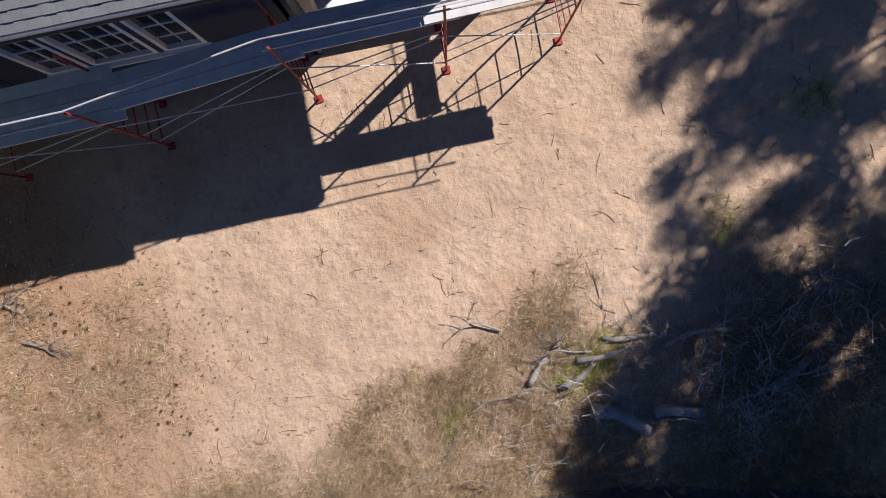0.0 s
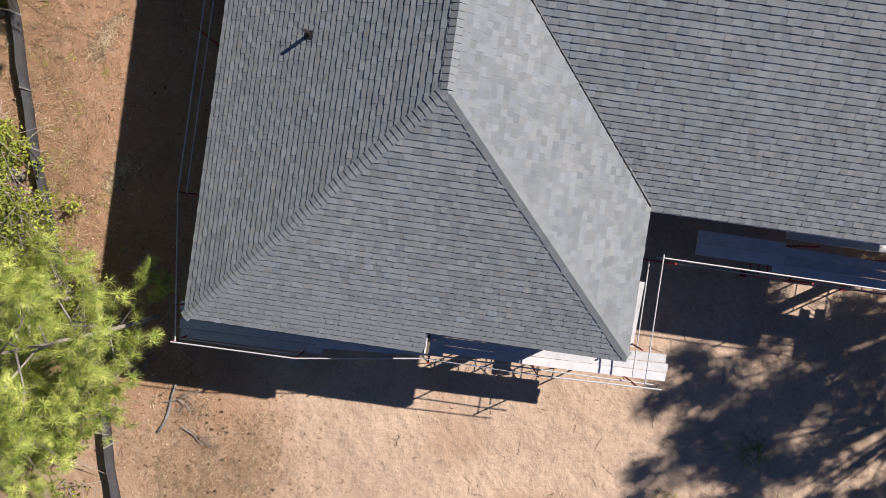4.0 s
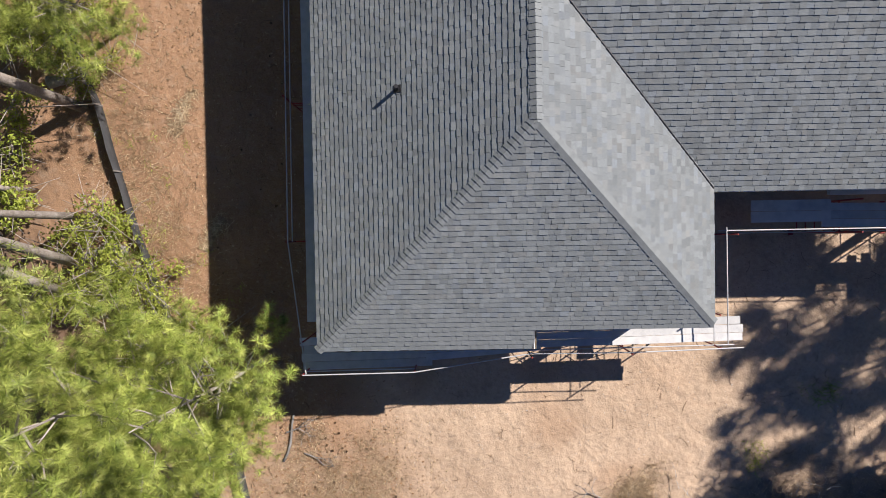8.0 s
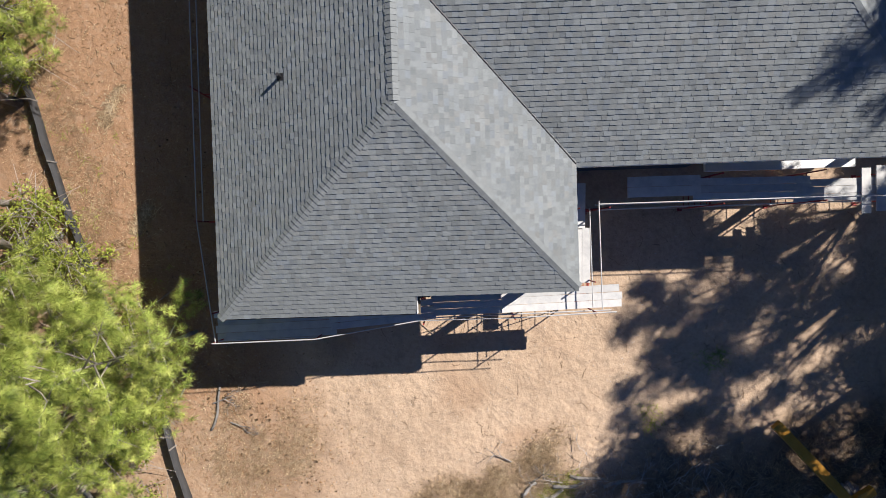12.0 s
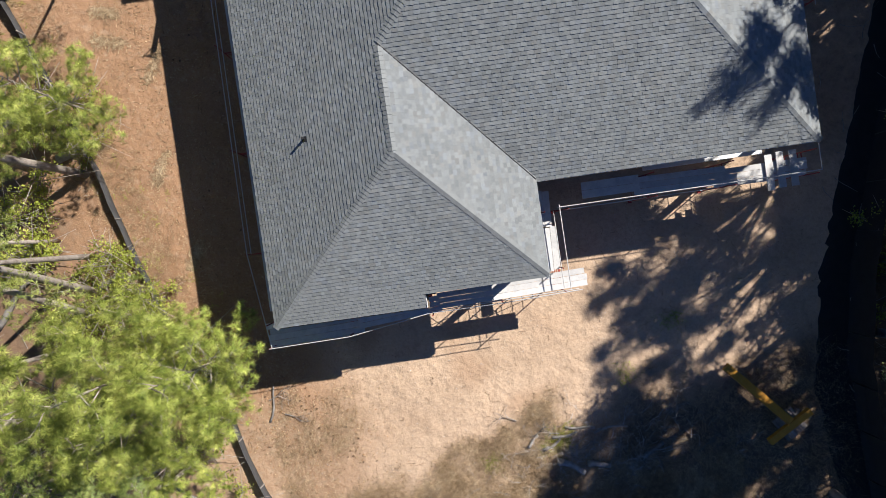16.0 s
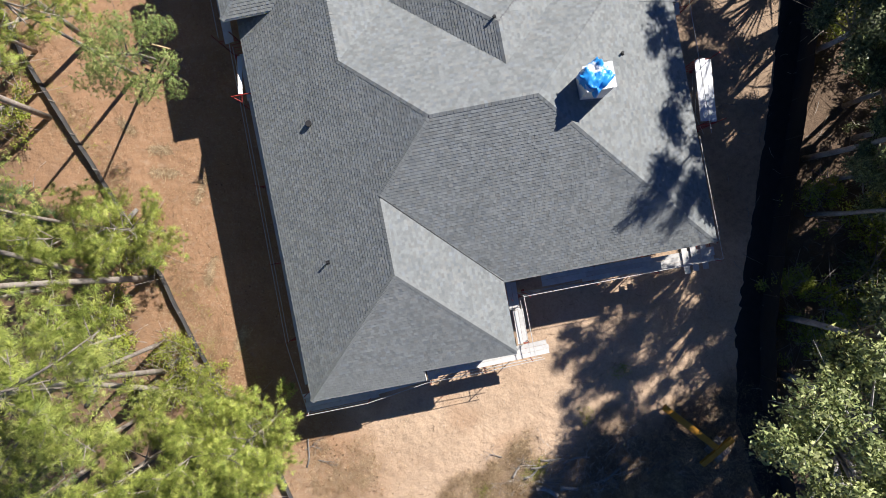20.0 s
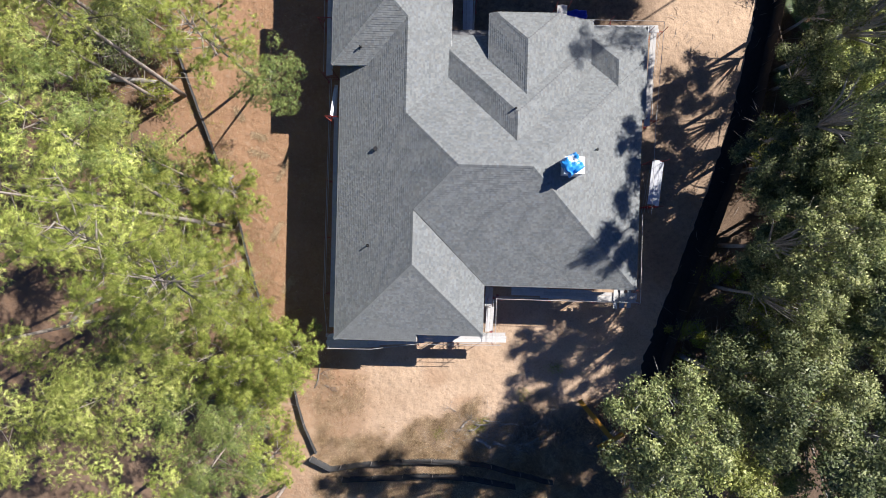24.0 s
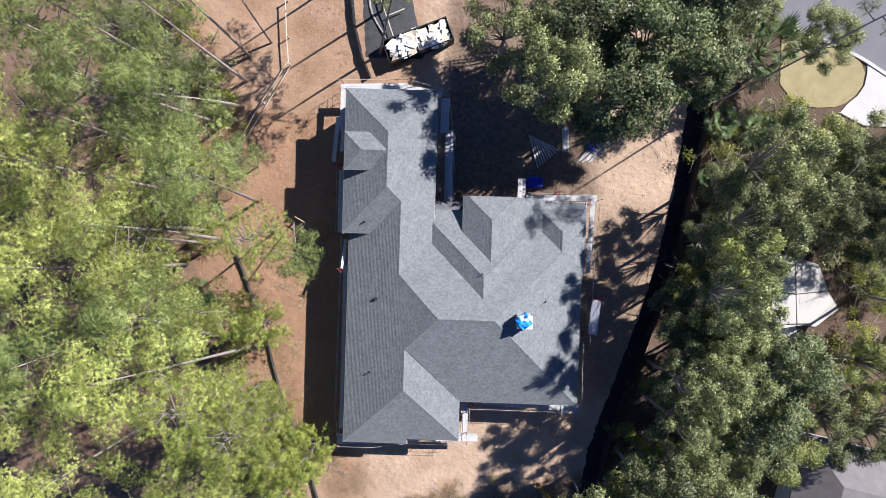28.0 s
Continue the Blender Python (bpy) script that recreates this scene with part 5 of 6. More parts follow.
# ---- silt fences: sagging fabric between stakes ----
def silt_fence(name, pts, h, mat, label, stake=2.2, lean=0.0):
    t = empty(name, (pts[0][0], pts[0][1], 0))
    P = [Vector((x, y, 0)) for x, y in pts]
    run, line = 0.0, []
    for a, b in zip(P, P[1:]):
        n = max(2, int((b - a).length / 0.35))
        line += [a.lerp(b, i / n) for i in range(n)]
    line.append(P[-1])
    mb, base = MB(), P[0]
    for i, p in enumerate(line):
        z = height(p.x, p.y)
        d = (line[min(i + 1, len(line) - 1)] - line[max(i - 1, 0)]).normalized()
        nrm = Vector((-d.y, d.x, 0))
        w = 0.012 * math.sin(i * 0.9) + 0.03 * noise.noise(Vector((i * 0.31, 2.0, h)))
        sag = 0.05 * abs(math.sin(i * 0.35 / stake * math.pi)) + 0.04 * noise.noise(Vector((i * 0.5, 7.0, 0)))
        mb.v += [tuple(p + nrm * (w + 0.06) + Vector((0, 0, z + 0.02)) - base), tuple(p + nrm * w + Vector((0, 0, z + 0.06)) - base), tuple(p + nrm * (w * 1.6 - lean * 0.5) + Vector((0, 0, z + h * 0.55)) - base), tuple(p + nrm * (w - lean) + Vector((0, 0, z + h - sag)) - base)]
        if i:
            k = 4 * i
            mb.f += [(k - 4, k, k + 1, k - 3), (k - 3, k + 1, k + 2, k - 2), (k - 2, k + 2, k + 3, k - 1)]
    part("fabric", mb, mat, t, smooth=True)
    for i in range(0, len(line), max(1, int(stake / 0.35))):
        p = line[i]
        s = MB()
        s.box(Matrix.Translation(p - base + Vector((0, 0, h * 0.52))) @ Matrix.Rotation(rnd.uniform(-0.05, 0.05), 4, "X"), 0.045, 0.045, h + 0.1)
        part("stake", s, M_DEADWOOD if h < 1.2 else M_DARKMETAL, t)
    return tagged(t, label, "fence")


silt_fence("silt_fence", [(x, y) for x, y in WEST_FENCE], 0.52, M_GREYFABRIC, "sagging black silt fence fabric on wooden stakes", lean=-0.05)
silt_fence("silt_fence", [(-10.2, -6.0), (-8.7, -6.7), (-6.4, -6.3), (-3.3, -5.95), (0.3, -5.85), (2.6, -6.0), (4.8, -6.5), (8.0, -7.2)], 0.7, M_GREYFABRIC, "sagging black silt fence fabric across dry grass", lean=0.15)
silt_fence("silt_fence", [(-7.8, -7.5), (-4.0, -7.2), (-1.4, -7.0), (2.0, -7.1), (5.2, -7.6)], 0.6, M_GREYFABRIC, "second black silt fence lying half down in grass", lean=0.2)
silt_fence("screen_fence", EAST_FENCE, 1.75, M_FABRIC, "tall black fabric screen fence along leafy boundary", 2.4)
# black strip laid on the soil as the screen fence's shadow, along its foot
shade_band, edge = MB(), [(14.6, -9.0), (13.9, -6.0), (13.6, -2.7), (14.5, 2.6), (16.4, 8.0), (18.8, 15.0), (20.3, 20.4), (21.6, 27.0), (22.3, 33.0), (23.6, 41.0), (24.6, 47.0)]
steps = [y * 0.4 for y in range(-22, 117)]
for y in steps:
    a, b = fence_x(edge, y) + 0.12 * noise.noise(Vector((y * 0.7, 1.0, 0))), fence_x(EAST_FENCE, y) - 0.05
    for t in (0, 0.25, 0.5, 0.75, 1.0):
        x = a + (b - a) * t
        shade_band.v.append((x, y, height(x, y) + 0.05 + 0.05 * noise.noise(Vector((x * 2.2, y * 2.2, 4.0))) + (0.0 if t else -0.06)))
shade_band.f = [(5 * j + i, 5 * j + i + 1, 5 * j + i + 6, 5 * j + i + 5) for j in range(len(steps) - 1) for i in range(4)]
tagged(part("ground_sheet", shade_band, M_FABRIC, smooth=True), "black strip standing for the screen fence's shadow on the soil", "sheet")
silt_fence("silt_fence", [(-9.0, 45.0), (-8.6, 41.5), (-7.8, 38.4), (-7.0, 36.6)], 0.8, M_FABRIC, "black silt fence beside a waste container", lean=0.1)


# ---- things on the ground ----
# yellow steel lifting beam on a pallet of boards
lift = empty("lifting_jib", (12.0, -3.7, 0))
for nm, p, q, w in (("boom", (-2.3, 2.75, 0.62), (0.1, 0.05, 0.62), 0.34), ("crossbar", (-0.85, -0.75, 0.52), (1.05, 0.35, 0.52), 0.28)):
    p, q = Vector(p), Vector(q)
    mb = MB()
    mb.box(Matrix.Translation((p + q) / 2) @ Vector((1, 0, 0)).rotation_difference(q - p).to_matrix().to_4x4(), (q - p).length, w, 0.22)
    part(nm, mb, M_YELLOW, lift)
tagged(lift, "worn yellow steel T-shaped lifting jib lying over stacked boards", "jib")
for k in range(7):
    a = radians(-57)
    o = (k - 3) * 0.15
    plank_thing("stacked_board", (12.2 + 0.55 * math.cos(a) - math.sin(a) * o, -3.85 + 0.55 * math.sin(a) + math.cos(a) * o, 0.32 + 0.02 * (k % 3)), (12.2 - 0.55 * math.cos(a) - math.sin(a) * o, -3.85 - 0.55 * math.sin(a) + math.cos(a) * o, 0.32 + 0.02 * (k % 3)), 0.12, 0.1, M_DEADWOOD, "grey weathered board in a small stack", "board", "stacked boards")
for k in range(3):
    plank_thing("bearer", (11.8 + 0.3 * k, -4.4 + 0.2 * k, 0.13), (12.3 + 0.2 * k, -3.3 + 0.0 * k, 0.13), 0.1, 0.28, M_DEADWOOD, "grey timber bearer under stacked boards", "board", "bearers")

# waste container with white debris
skip = empty("waste_container", (-2.6, 39.8, 0), 22)
for nm, (x, y, z, sx, sy, sz) in {"floor_plate": (0, 0, 0.15, 6.2, 2.1, 0.1), "side_wall": (0, 1.05, 0.8, 6.2, 0.08, 1.4), "side_wall_b": (0, -1.05, 0.8, 6.2, 0.08, 1.4), "end_wall": (3.1, 0, 0.8, 0.08, 2.18, 1.4), "end_wall_b": (-3.1, 0, 0.8, 0.08, 2.18, 1.4)}.items():
    mb = MB()
    mb.box(pose(x, y, z), sx, sy, sz)
    part(nm.replace("_b", ""), mb, M_DARKMETAL, skip)
for k in range(7):
    mb = MB()
    mb.box(pose(-2.7 + k * 0.9, -1.12, 0.8), 0.1, 0.08, 1.4)
    part("rib", mb, M_DARKMETAL, skip)
tagged(skip, "open dark steel waste container full of white debris", "container")
for k in range(95):
    a, r = radians(22), rnd
    x, y = rnd.uniform(-2.75, 2.75), rnd.uniform(-0.85, 0.85)
    gx, gy = -2.6 + x * math.cos(a) - y * math.sin(a), 39.8 + x * math.sin(a) + y * math.cos(a)
    mb, s = MB(), rnd.uniform(0.5, 1.3)
    mb.box(pose(gx, gy, 1.05 + rnd.uniform(0, 0.4), rnd.uniform(-20, 20), rnd.uniform(-20, 20), rnd.uniform(0, 180)), s, s * rnd.uniform(0.3, 0.8), 0.06)
    tagged(part("debris_board", mb, rnd.choice([M_WHITE, M_WHITE, M_WHITE, M_WHITE, M_LUMBER])), "broken board thrown into the waste container", "debris", "container debris")

# black sheet (drawn over the shaded soil too), timber stop and log beside the container
sheet = MB()
for j in range(15):
    for i in range(13):
        u, v = i / 12, j / 14
        x, y = -8.2 + 4.6 * u + 1.4 * (1 - v) * u + 0.5 * (1 - v), 38.3 + 7.0 * v
        edge = min(u, 1 - u, v, 1 - v) < 0.01
        sheet.v.append((x + 0.12 * noise.noise(Vector((y, 3.0, u))), y + 0.12 * noise.noise(Vector((x, 5.0, v))), height(x, y) + (-0.03 if edge else 0.06 + 0.05 * noise.noise(Vector((x * 1.8, y * 1.8, 6.0))))))
sheet.f = [(13 * j + i, 13 * j + i + 1, 13 * j + i + 14, 13 * j + i + 13) for j in range(14) for i in range(12)]
tagged(part("ground_sheet", sheet, M_GREYFABRIC, smooth=True), "creased black ground sheet and dark shade beside a waste container", "sheet")
stop = empty("timber_stop", (-5.3, 41.2, 0))
for nm, p, q in (("rail", (-0.98, 2.7, 0.62), (1.06, -2.7, 0.62)), ("crosspiece", (-0.27, 1.0, 0.55), (1.33, 1.7, 0.55)), ("post", (-0.9, 2.5, 0.0), (-0.9, 2.5, 0.62)), ("post", (1.0, -2.55, 0.0), (1.0, -2.55, 0.62))):
    p, q = Vector(p), Vector(q)
    mb = MB()
    mb.box(Matrix.Translation((p + q) / 2) @ Vector((1, 0, 0)).rotation_difference(q - p).to_matrix().to_4x4(), (q - p).length, 0.09, 0.09)
    part(nm, mb, M_LUMBER, stop)
tagged(stop, "pale timber stop rail beside a waste container", "rail")

# timber stacks and tarps in the court
for k in range(9):
    x = 8.0 + 0.22 * k
    plank_thing("lumber_length", (x, 31.6 - 0.1 * k, 0.2 + 0.06 * (k % 3)), (x + 0.9, 28.6 + 0.2 * k, 0.2 + 0.06 * (k % 3)), 0.12, 0.08, M_PLANK, "long grey lumber length lying on the ground", "lumber", "lumber on the ground")
for k in range(5):
    plank_thing("lumber_length", (11.1 + 0.12 * k, 32.4, 0.12), (11.2 + 0.12 * k, 30.2, 0.12), 0.1, 0.1, M_PLANK, "short grey lumber length in a stack", "lumber", "lumber on the ground")
for k in range(8):
    plank_thing("lumber_length", (12.4 + 0.2 * k, 29.2 + 0.1 * (k % 3), 0.08), (14.6 + 0.16 * k, 31.4 - 0.2 * (k % 2), 0.1 + 0.05 * (k % 2)), 0.11, 0.06, M_PLANK, "loose grey board beside blue material", "lumber", "lumber on the ground")
crumple("ground_tarp", 8.6, 27.2, 0.75, 1.9, 1.3, M_BLUEDARK, "blue tarp over stacked material in shade", "tarp", 0.72, 0.08, 5)
crumple("ground_tarp", 13.85, 30.7, 0.5, 0.8, 0.9, M_BLUEDARK, "small blue tarp bundle beside boards", "tarp", 0.45, 0.08, 8)
# timber barrier rails and props by the wood
for p, q in (((-15.0, 43.6, 1.0), (-14.78, 40.0, 1.0)), ((-14.8, 40.1, 1.0), (-14.5, 37.4, 1.05)), ((-14.6, 37.6, 1.0), (-17.0, 33.8, 0.95)), ((-16.9, 34.0, 0.95), (-19.7, 28.9, 0.9)), ((-14.4, 37.4, 0.55), (-19.5, 28.8, 0.5))):
    plank_thing("barrier_rail", p, q, 0.05, 0.14, M_LUMBER, "pale timber rail of a tree barrier", "rail", "tree barrier rails")
for x, y in ((-15.0, 43.5), (-14.78, 40.1), (-14.55, 37.5), (-16.95, 33.9), (-19.65, 28.9)):
    mb = MB()
    mb.box(pose(x, y, 0.55), 0.09, 0.09, 1.15)
    tagged(part("barrier_post", mb, M_LUMBER), "pale timber post of a tree barrier", "post", "tree barrier posts")
for p, q in (((-12.6, 22.85, 1.3), (-15.2, 20.85, 0.06)), ((-12.5, 22.72, 1.25), (-15.0, 20.55, 0.06)), ((-12.52, 22.8, 1.38), (-13.5, 23.3, 1.25))):
    plank_thing("timber_prop", p, q, 0.09, 0.06, M_OLDTIMBER, "weathered tan timber length propped up beside trees", "lumber", "timber props")


# ---- neighbour's plot, road ----
def flat(name, pts, z, mat, label, t=0.12, kind="structure", category="paving"):
    mb = MB()
    mb.slab([(x, y, z) for x, y in pts], t)
    return tagged(part(name, mb, mat), label, category, kind=kind)


flat("road", [(24.0, 47.5), (31.4, 42.4), (36.2, 40.7), (38.7, 39.4), (45.0, 35.5), (70.0, 21.0), (76.0, 34.0), (50.0, 50.0), (36.0, 62.0), (26.0, 60.0)], 0.10, M_ROAD, "grey asphalt road with faint marks")
mb = MB()
for (x0, y0), (x1, y1) in (((31.4, 42.35), (36.2, 40.65)), ((36.2, 40.65), (38.7, 39.35)), ((38.7, 39.35), (45.0, 35.45))):
    mb.box(Matrix.Translation(((x0 + x1) / 2, (y0 + y1) / 2, 0.10)) @ Matrix.Rotation(math.atan2(y1 - y0, x1 - x0), 4, "Z"), math.hypot(x1 - x0, y1 - y0), 0.3, 0.2)
tagged(part("kerb", mb, M_CONCRETE), "pale concrete kerb along the road", "kerb", kind="structure")
flat("lawn", [(31.0, 42.3), (33.0, 41.6), (36.1, 40.5), (37.6, 39.75), (38.4, 39.1), (38.75, 38.2), (38.6, 37.1), (38.0, 36.2), (37.1, 35.4), (36.1, 35.0), (34.5, 34.9), (32.5, 35.2), (31.0, 37.0)], 0.10, M_LAWN, "dormant yellow-brown lawn beside the road", category="lawn")
flat("driveway", [(38.95, 38.9), (43.0, 36.5), (46.0, 34.7), (46.0, 32.8), (43.0, 33.2), (38.8, 33.4), (36.6, 34.5), (37.25, 35.3), (38.15, 36.1), (38.75, 37.05), (38.95, 38.1)], 0.12, M_CONCRETE, "pale concrete driveway mouth")
# slabs of a terrace
for pts in ([(30.9, 21.4), (33.0, 21.0), (33.2, 17.6), (31.2, 17.8)], [(33.1, 21.0), (35.2, 20.4), (36.2, 18.0), (33.3, 17.6)], [(31.2, 17.7), (33.2, 17.5), (33.4, 14.6), (30.8, 14.0)], [(33.3, 17.5), (36.2, 17.9), (37.2, 16.3), (35.2, 14.6), (33.5, 14.6)], [(30.8, 13.9), (33.4, 14.5), (33.6, 13.2), (31.0, 12.9)]):
    flat("terrace_slab", pts, 0.16, M_CONCRETE, "large pale concrete terrace slab")
pergola = empty("pergola", (30.2, 12.2, 0), -28)
for i in range(7):
    mb = MB()
    mb.box(pose(-1.3 + i * 0.43, 0, 2.5), 0.06, 2.4, 0.14)
    part("rafter", mb, M_WHITE, pergola)
for y in (-1.0, 1.0):
    mb = MB()
    mb.box(pose(0, y, 2.38), 3.0, 0.07, 0.16)
    part("beam", mb, M_WHITE, pergola)
    for x in (-1.3, 1.3):
        mb = MB()
        mb.box(pose(x, y, 1.15), 0.1, 0.1, 2.35)
        part("post", mb, M_WHITE, pergola)
tagged(pergola, "white slatted timber pergola between trees", "pergola")

nb = empty("neighbour_house", (37.5, 0.8, 0), -12)
for nm, pts in (("roof_panel", [(-5.2, 3.6, 3.0), (4.6, 3.6, 3.0), (1.6, 0.2, 5.0), (-2.2, 0.2, 5.0)]), ("roof_panel", [(4.6, 3.6, 3.0), (4.6, -6.0, 3.0), (1.6, -2.6, 5.0), (1.6, 0.2, 5.0)]), ("roof_panel", [(-5.2, -6.0, 3.0), (-5.2, 3.6, 3.0), (-2.2, 0.2, 5.0), (-2.2, -2.6, 5.0)]), ("roof_panel", [(4.6, -6.0, 3.0), (-5.2, -6.0, 3.0), (-2.2, -2.6, 5.0), (1.6, -2.6, 5.0)]), ("roof_panel", [(-2.2, 0.2, 5.0), (1.6, 0.2, 5.0), (1.6, -2.6, 5.0), (-2.2, -2.6, 5.0)])):
    mb = MB()
    mb.slab(pts, 0.15)
    part(nm, mb, M_OLDROOF, nb)
for x, y, sx, sy in ((-0.3, 3.1, 9.0, 0.2), (-0.3, -5.5, 9.0, 0.2), (-4.7, -1.2, 0.2, 8.6), (4.1, -1.2, 0.2, 8.6)):
    mb = MB()
    mb.box(pose(x, y, 1.5), sx, sy, 3.0)
    part("wall", mb, M_CHIMWRAP, nb)
mb = MB()
mb.box(pose(-2.6, 2.0, 4.2, -28, 0, 0), 1.0, 1.2, 0.1)
sk = part("skylight", mb, M_DARKMETAL, nb)
mb = MB()
mb.box(pose(-2.6, 2.02, 4.27, -28, 0, 0), 0.8, 1.0, 0.03)
part("pane", mb, M_GLASS, sk)
tagged(nb, "neighbouring house with brown-grey shingled hip roof", "house")

# ---- small growth and litter on the ground ----
def scatter(n, inside, seed):
    rr, out = random.Random(seed), []
    while len(out) < n:
        p = inside(rr)
        if p:
            out.append(p)
    return out


def blades(name, points, per, hgt, width, mat, label, spread=0.12, seed=2):
    rs = np.random.RandomState(seed)
    P = np.array([(x, y, height(x, y)) for x, y in points])
    n = len(P)
    base = P[:, None, :] + np.concatenate([rs.normal(scale=spread, size=(n, per, 2)), np.zeros((n, per, 1))], axis=2)
    d = rs.normal(size=(n, per, 3)) * np.array([0.75, 0.75, 0.15]) + np.array([0, 0, 0.55])
    tip = base + d * hgt * rs.uniform(0.5, 1.2, (n, per, 1))
    side = rs.normal(size=(n, per, 3)) * np.array([1, 1, 0.1])
    side *= width / 2 / np.linalg.norm(side, axis=2, keepdims=True)
    v = np.stack([base - side, base + side, tip], axis=2).reshape(-1, 3)
    ob = new(name, np_mesh(name, v, 3, mat))
    return tagged(ob, label, "grass", kind="stuff")


def south_grass(rr):
    x, y = rr.uniform(-10, 10), rr.uniform(-9, 1)
    s = soil(x, y)
    return (x, y) if rr.random() < s[2] ** 1.5 * (0.4 + 0.6 * (noise.noise(Vector((x * 0.8, y * 0.8, 4))) > -0.1)) else None


def west_grass(rr):
    y = rr.uniform(1.5, 30)
    x = fence_x(WEST_FENCE, y) + rr.gauss(0.3, 0.8)
    return (x, y)


def east_brush(rr):
    x, y = rr.uniform(1.5, 15), rr.uniform(-8.5, -0.5)
    return (x, y) if rr.random() < soil(x, y)[1] else None


blades("dry_grass", scatter(13000, south_grass, 5), 15, 0.20, 0.012, M_DRYGRASS, "patchy dry tan grass on sandy ground", 0.13)
blades("fence_grass", scatter(1500, west_grass, 6), 14, 0.26, 0.014, M_DRYGRASS, "dry tan grass along the silt fence", 0.12, 3)
blades("fence_weeds", scatter(160, west_grass, 16), 14, 0.22, 0.02, M_SHRUB, "thin green weeds along the silt fence", 0.10, 13)
blades("brush_grass", scatter(2200, east_brush, 7), 12, 0.26, 0.013, M_DRYGRASS, "matted dead grass among fallen branches", 0.18, 4)
blades("weeds", [(x + rnd.gauss(0, 0.2), y + rnd.gauss(0, 0.2)) for x, y in ((-0.7, -3.9), (2.3, -3.2), (1.9, -3.5), (2.6, -3.0), (5.6, -0.8), (8.0, 1.2), (2.4, -3.3)) for _ in range(14)], 14, 0.26, 0.02, M_SHRUB, "small yellow-green weed clumps in dry grass", 0.1, 5)


def sticks(name, n, inside, seed, lo, hi, r, mat, label, z=0.0, fork=0.0):
    """Loose sticks that bend on their way and, some of them, fork."""
    rr, mb = random.Random(seed), MB()
    for x, y in scatter(n, inside, seed):
        L, a, zz = rr.uniform(lo, hi) * rr.uniform(0.5, 1.0), rr.uniform(0, 6.3), rr.uniform(0, z)
        p, q = [Vector((x, y, 0))], Vector((x, y, 0))
        m = 3 if L > 0.2 else 2
        for k in range(m):
            a += rr.uniform(-0.55, 0.55)
            q = q + Vector((math.cos(a), math.sin(a), 0)) * (L / m)
            p.append(q)
        for q in p:
            q.z = height(q.x, q.y) + r * 1.2 + zz + (rr.uniform(0, 0.5 * z) if z else 0)
        mb.tube(p, [r * (1 - 0.6 * k / m) for k in range(m + 1)], 4 if L > 0.2 else 3)
        if rr.random() < fork:
            for _ in range(rr.randint(1, 3)):
                a2, o = a + rr.choice((-1, 1)) * rr.uniform(0.4, 1.0), p[rr.randint(1, m - 1)]
                e = o + Vector((math.cos(a2), math.sin(a2), rr.uniform(0, 0.6) * z)) * (L * rr.uniform(0.25, 0.5))
                e.z = max(e.z, height(e.x, e.y) + r)
                mb.tube([o, e], [r * 0.6, r * 0.3], 3)
    return tagged(part(name, mb, mat), label, "litter", kind="stuff")


def yard(rr):
    x, y = rr.uniform(-9, 14), rr.uniform(-4, 7)
    return (x, y) if roof_z(x, y) < 0 and roof_z(x, y + 1) < 0 else None


def straw_side(rr):
    y = rr.uniform(-2, 44)
    return (rr.uniform(max(-15.5, fence_x(WEST_FENCE, y)), -8.8 if y < 35 else -5.0), y)


def wood_floor(rr):
    y = rr.uniform(-5, 36)
    return (fence_x(WEST_FENCE, y) - rr.uniform(0.3, 12), y)


def pile(rr):
    x, y = rr.gauss(4.8, 2.2), rr.gauss(-3.7, 0.8)
    return (x, y)


def fallen_leaves(name, n, inside, seed, mat, label, lo=0.035, hi=0.085):
    """Curled leaves: two three-cornered halves each, folded along the midrib."""
    rs, P = np.random.RandomState(seed), scatter(n, inside, seed)
    v = []
    for x, y in P:
        a, L, k = rs.uniform(0, 6.28), rs.uniform(lo, hi), rs.uniform(0.15, 0.6)
        c, o = Vector((x, y, height(x, y) + 0.008)), Vector((math.cos(a), math.sin(a), rs.uniform(-0.1, 0.4)))
        sd = Vector((-math.sin(a), math.cos(a), 0))
        p, q = c - o * L * 0.5 + Vector((0, 0, 0.01)), c + o * L * 0.5 + Vector((0, 0, 0.01))
        for side in (-1, 1):
            v += [tuple(p), tuple(q), tuple(c + sd * (side * L * 0.32) + Vector((0, 0, L * k)))]
    ob = new(name, np_mesh(name, np.array(v), 3, mat))
    return tagged(ob, label, "litter", kind="stuff")


def leaf_corner(rr):
    x, y = rr.gauss(-8.2, 1.6), rr.gauss(-1.8, 1.6)
    return (x, y) if roof_z(x, y) < 0 and x > fence_x(WEST_FENCE, y) + 0.3 else None


fallen_leaves("fallen_leaves", 700, leaf_corner, 51, M_DEADLEAF, "curled brown leaves on sandy soil")
fallen_leaves("pale_leaves", 500, leaf_corner, 52, M_DRYGRASS, "pale dry leaves on sandy soil")
sticks("twigs", 260, yard, 21, 0.10, 0.6, 0.008, M_TWIG, "scattered thin brown twigs on sand", 0.0, 0.5)
sticks("chips", 1500, yard, 27, 0.02, 0.09, 0.006, M_PLANK, "pale wood chips trodden into sand")
sticks("bark_bits", 1500, yard, 28, 0.02, 0.10, 0.006, M_TWIG, "dark bark bits trodden into sand")
sticks("straw_bits", 5200, straw_side, 29, 0.04, 0.24, 0.008, M_DRYGRASS, "pale straw bits on red-brown soil")
def north_soil(rr):
    return (rr.uniform(-13.5, -8.8), rr.uniform(26, 43))


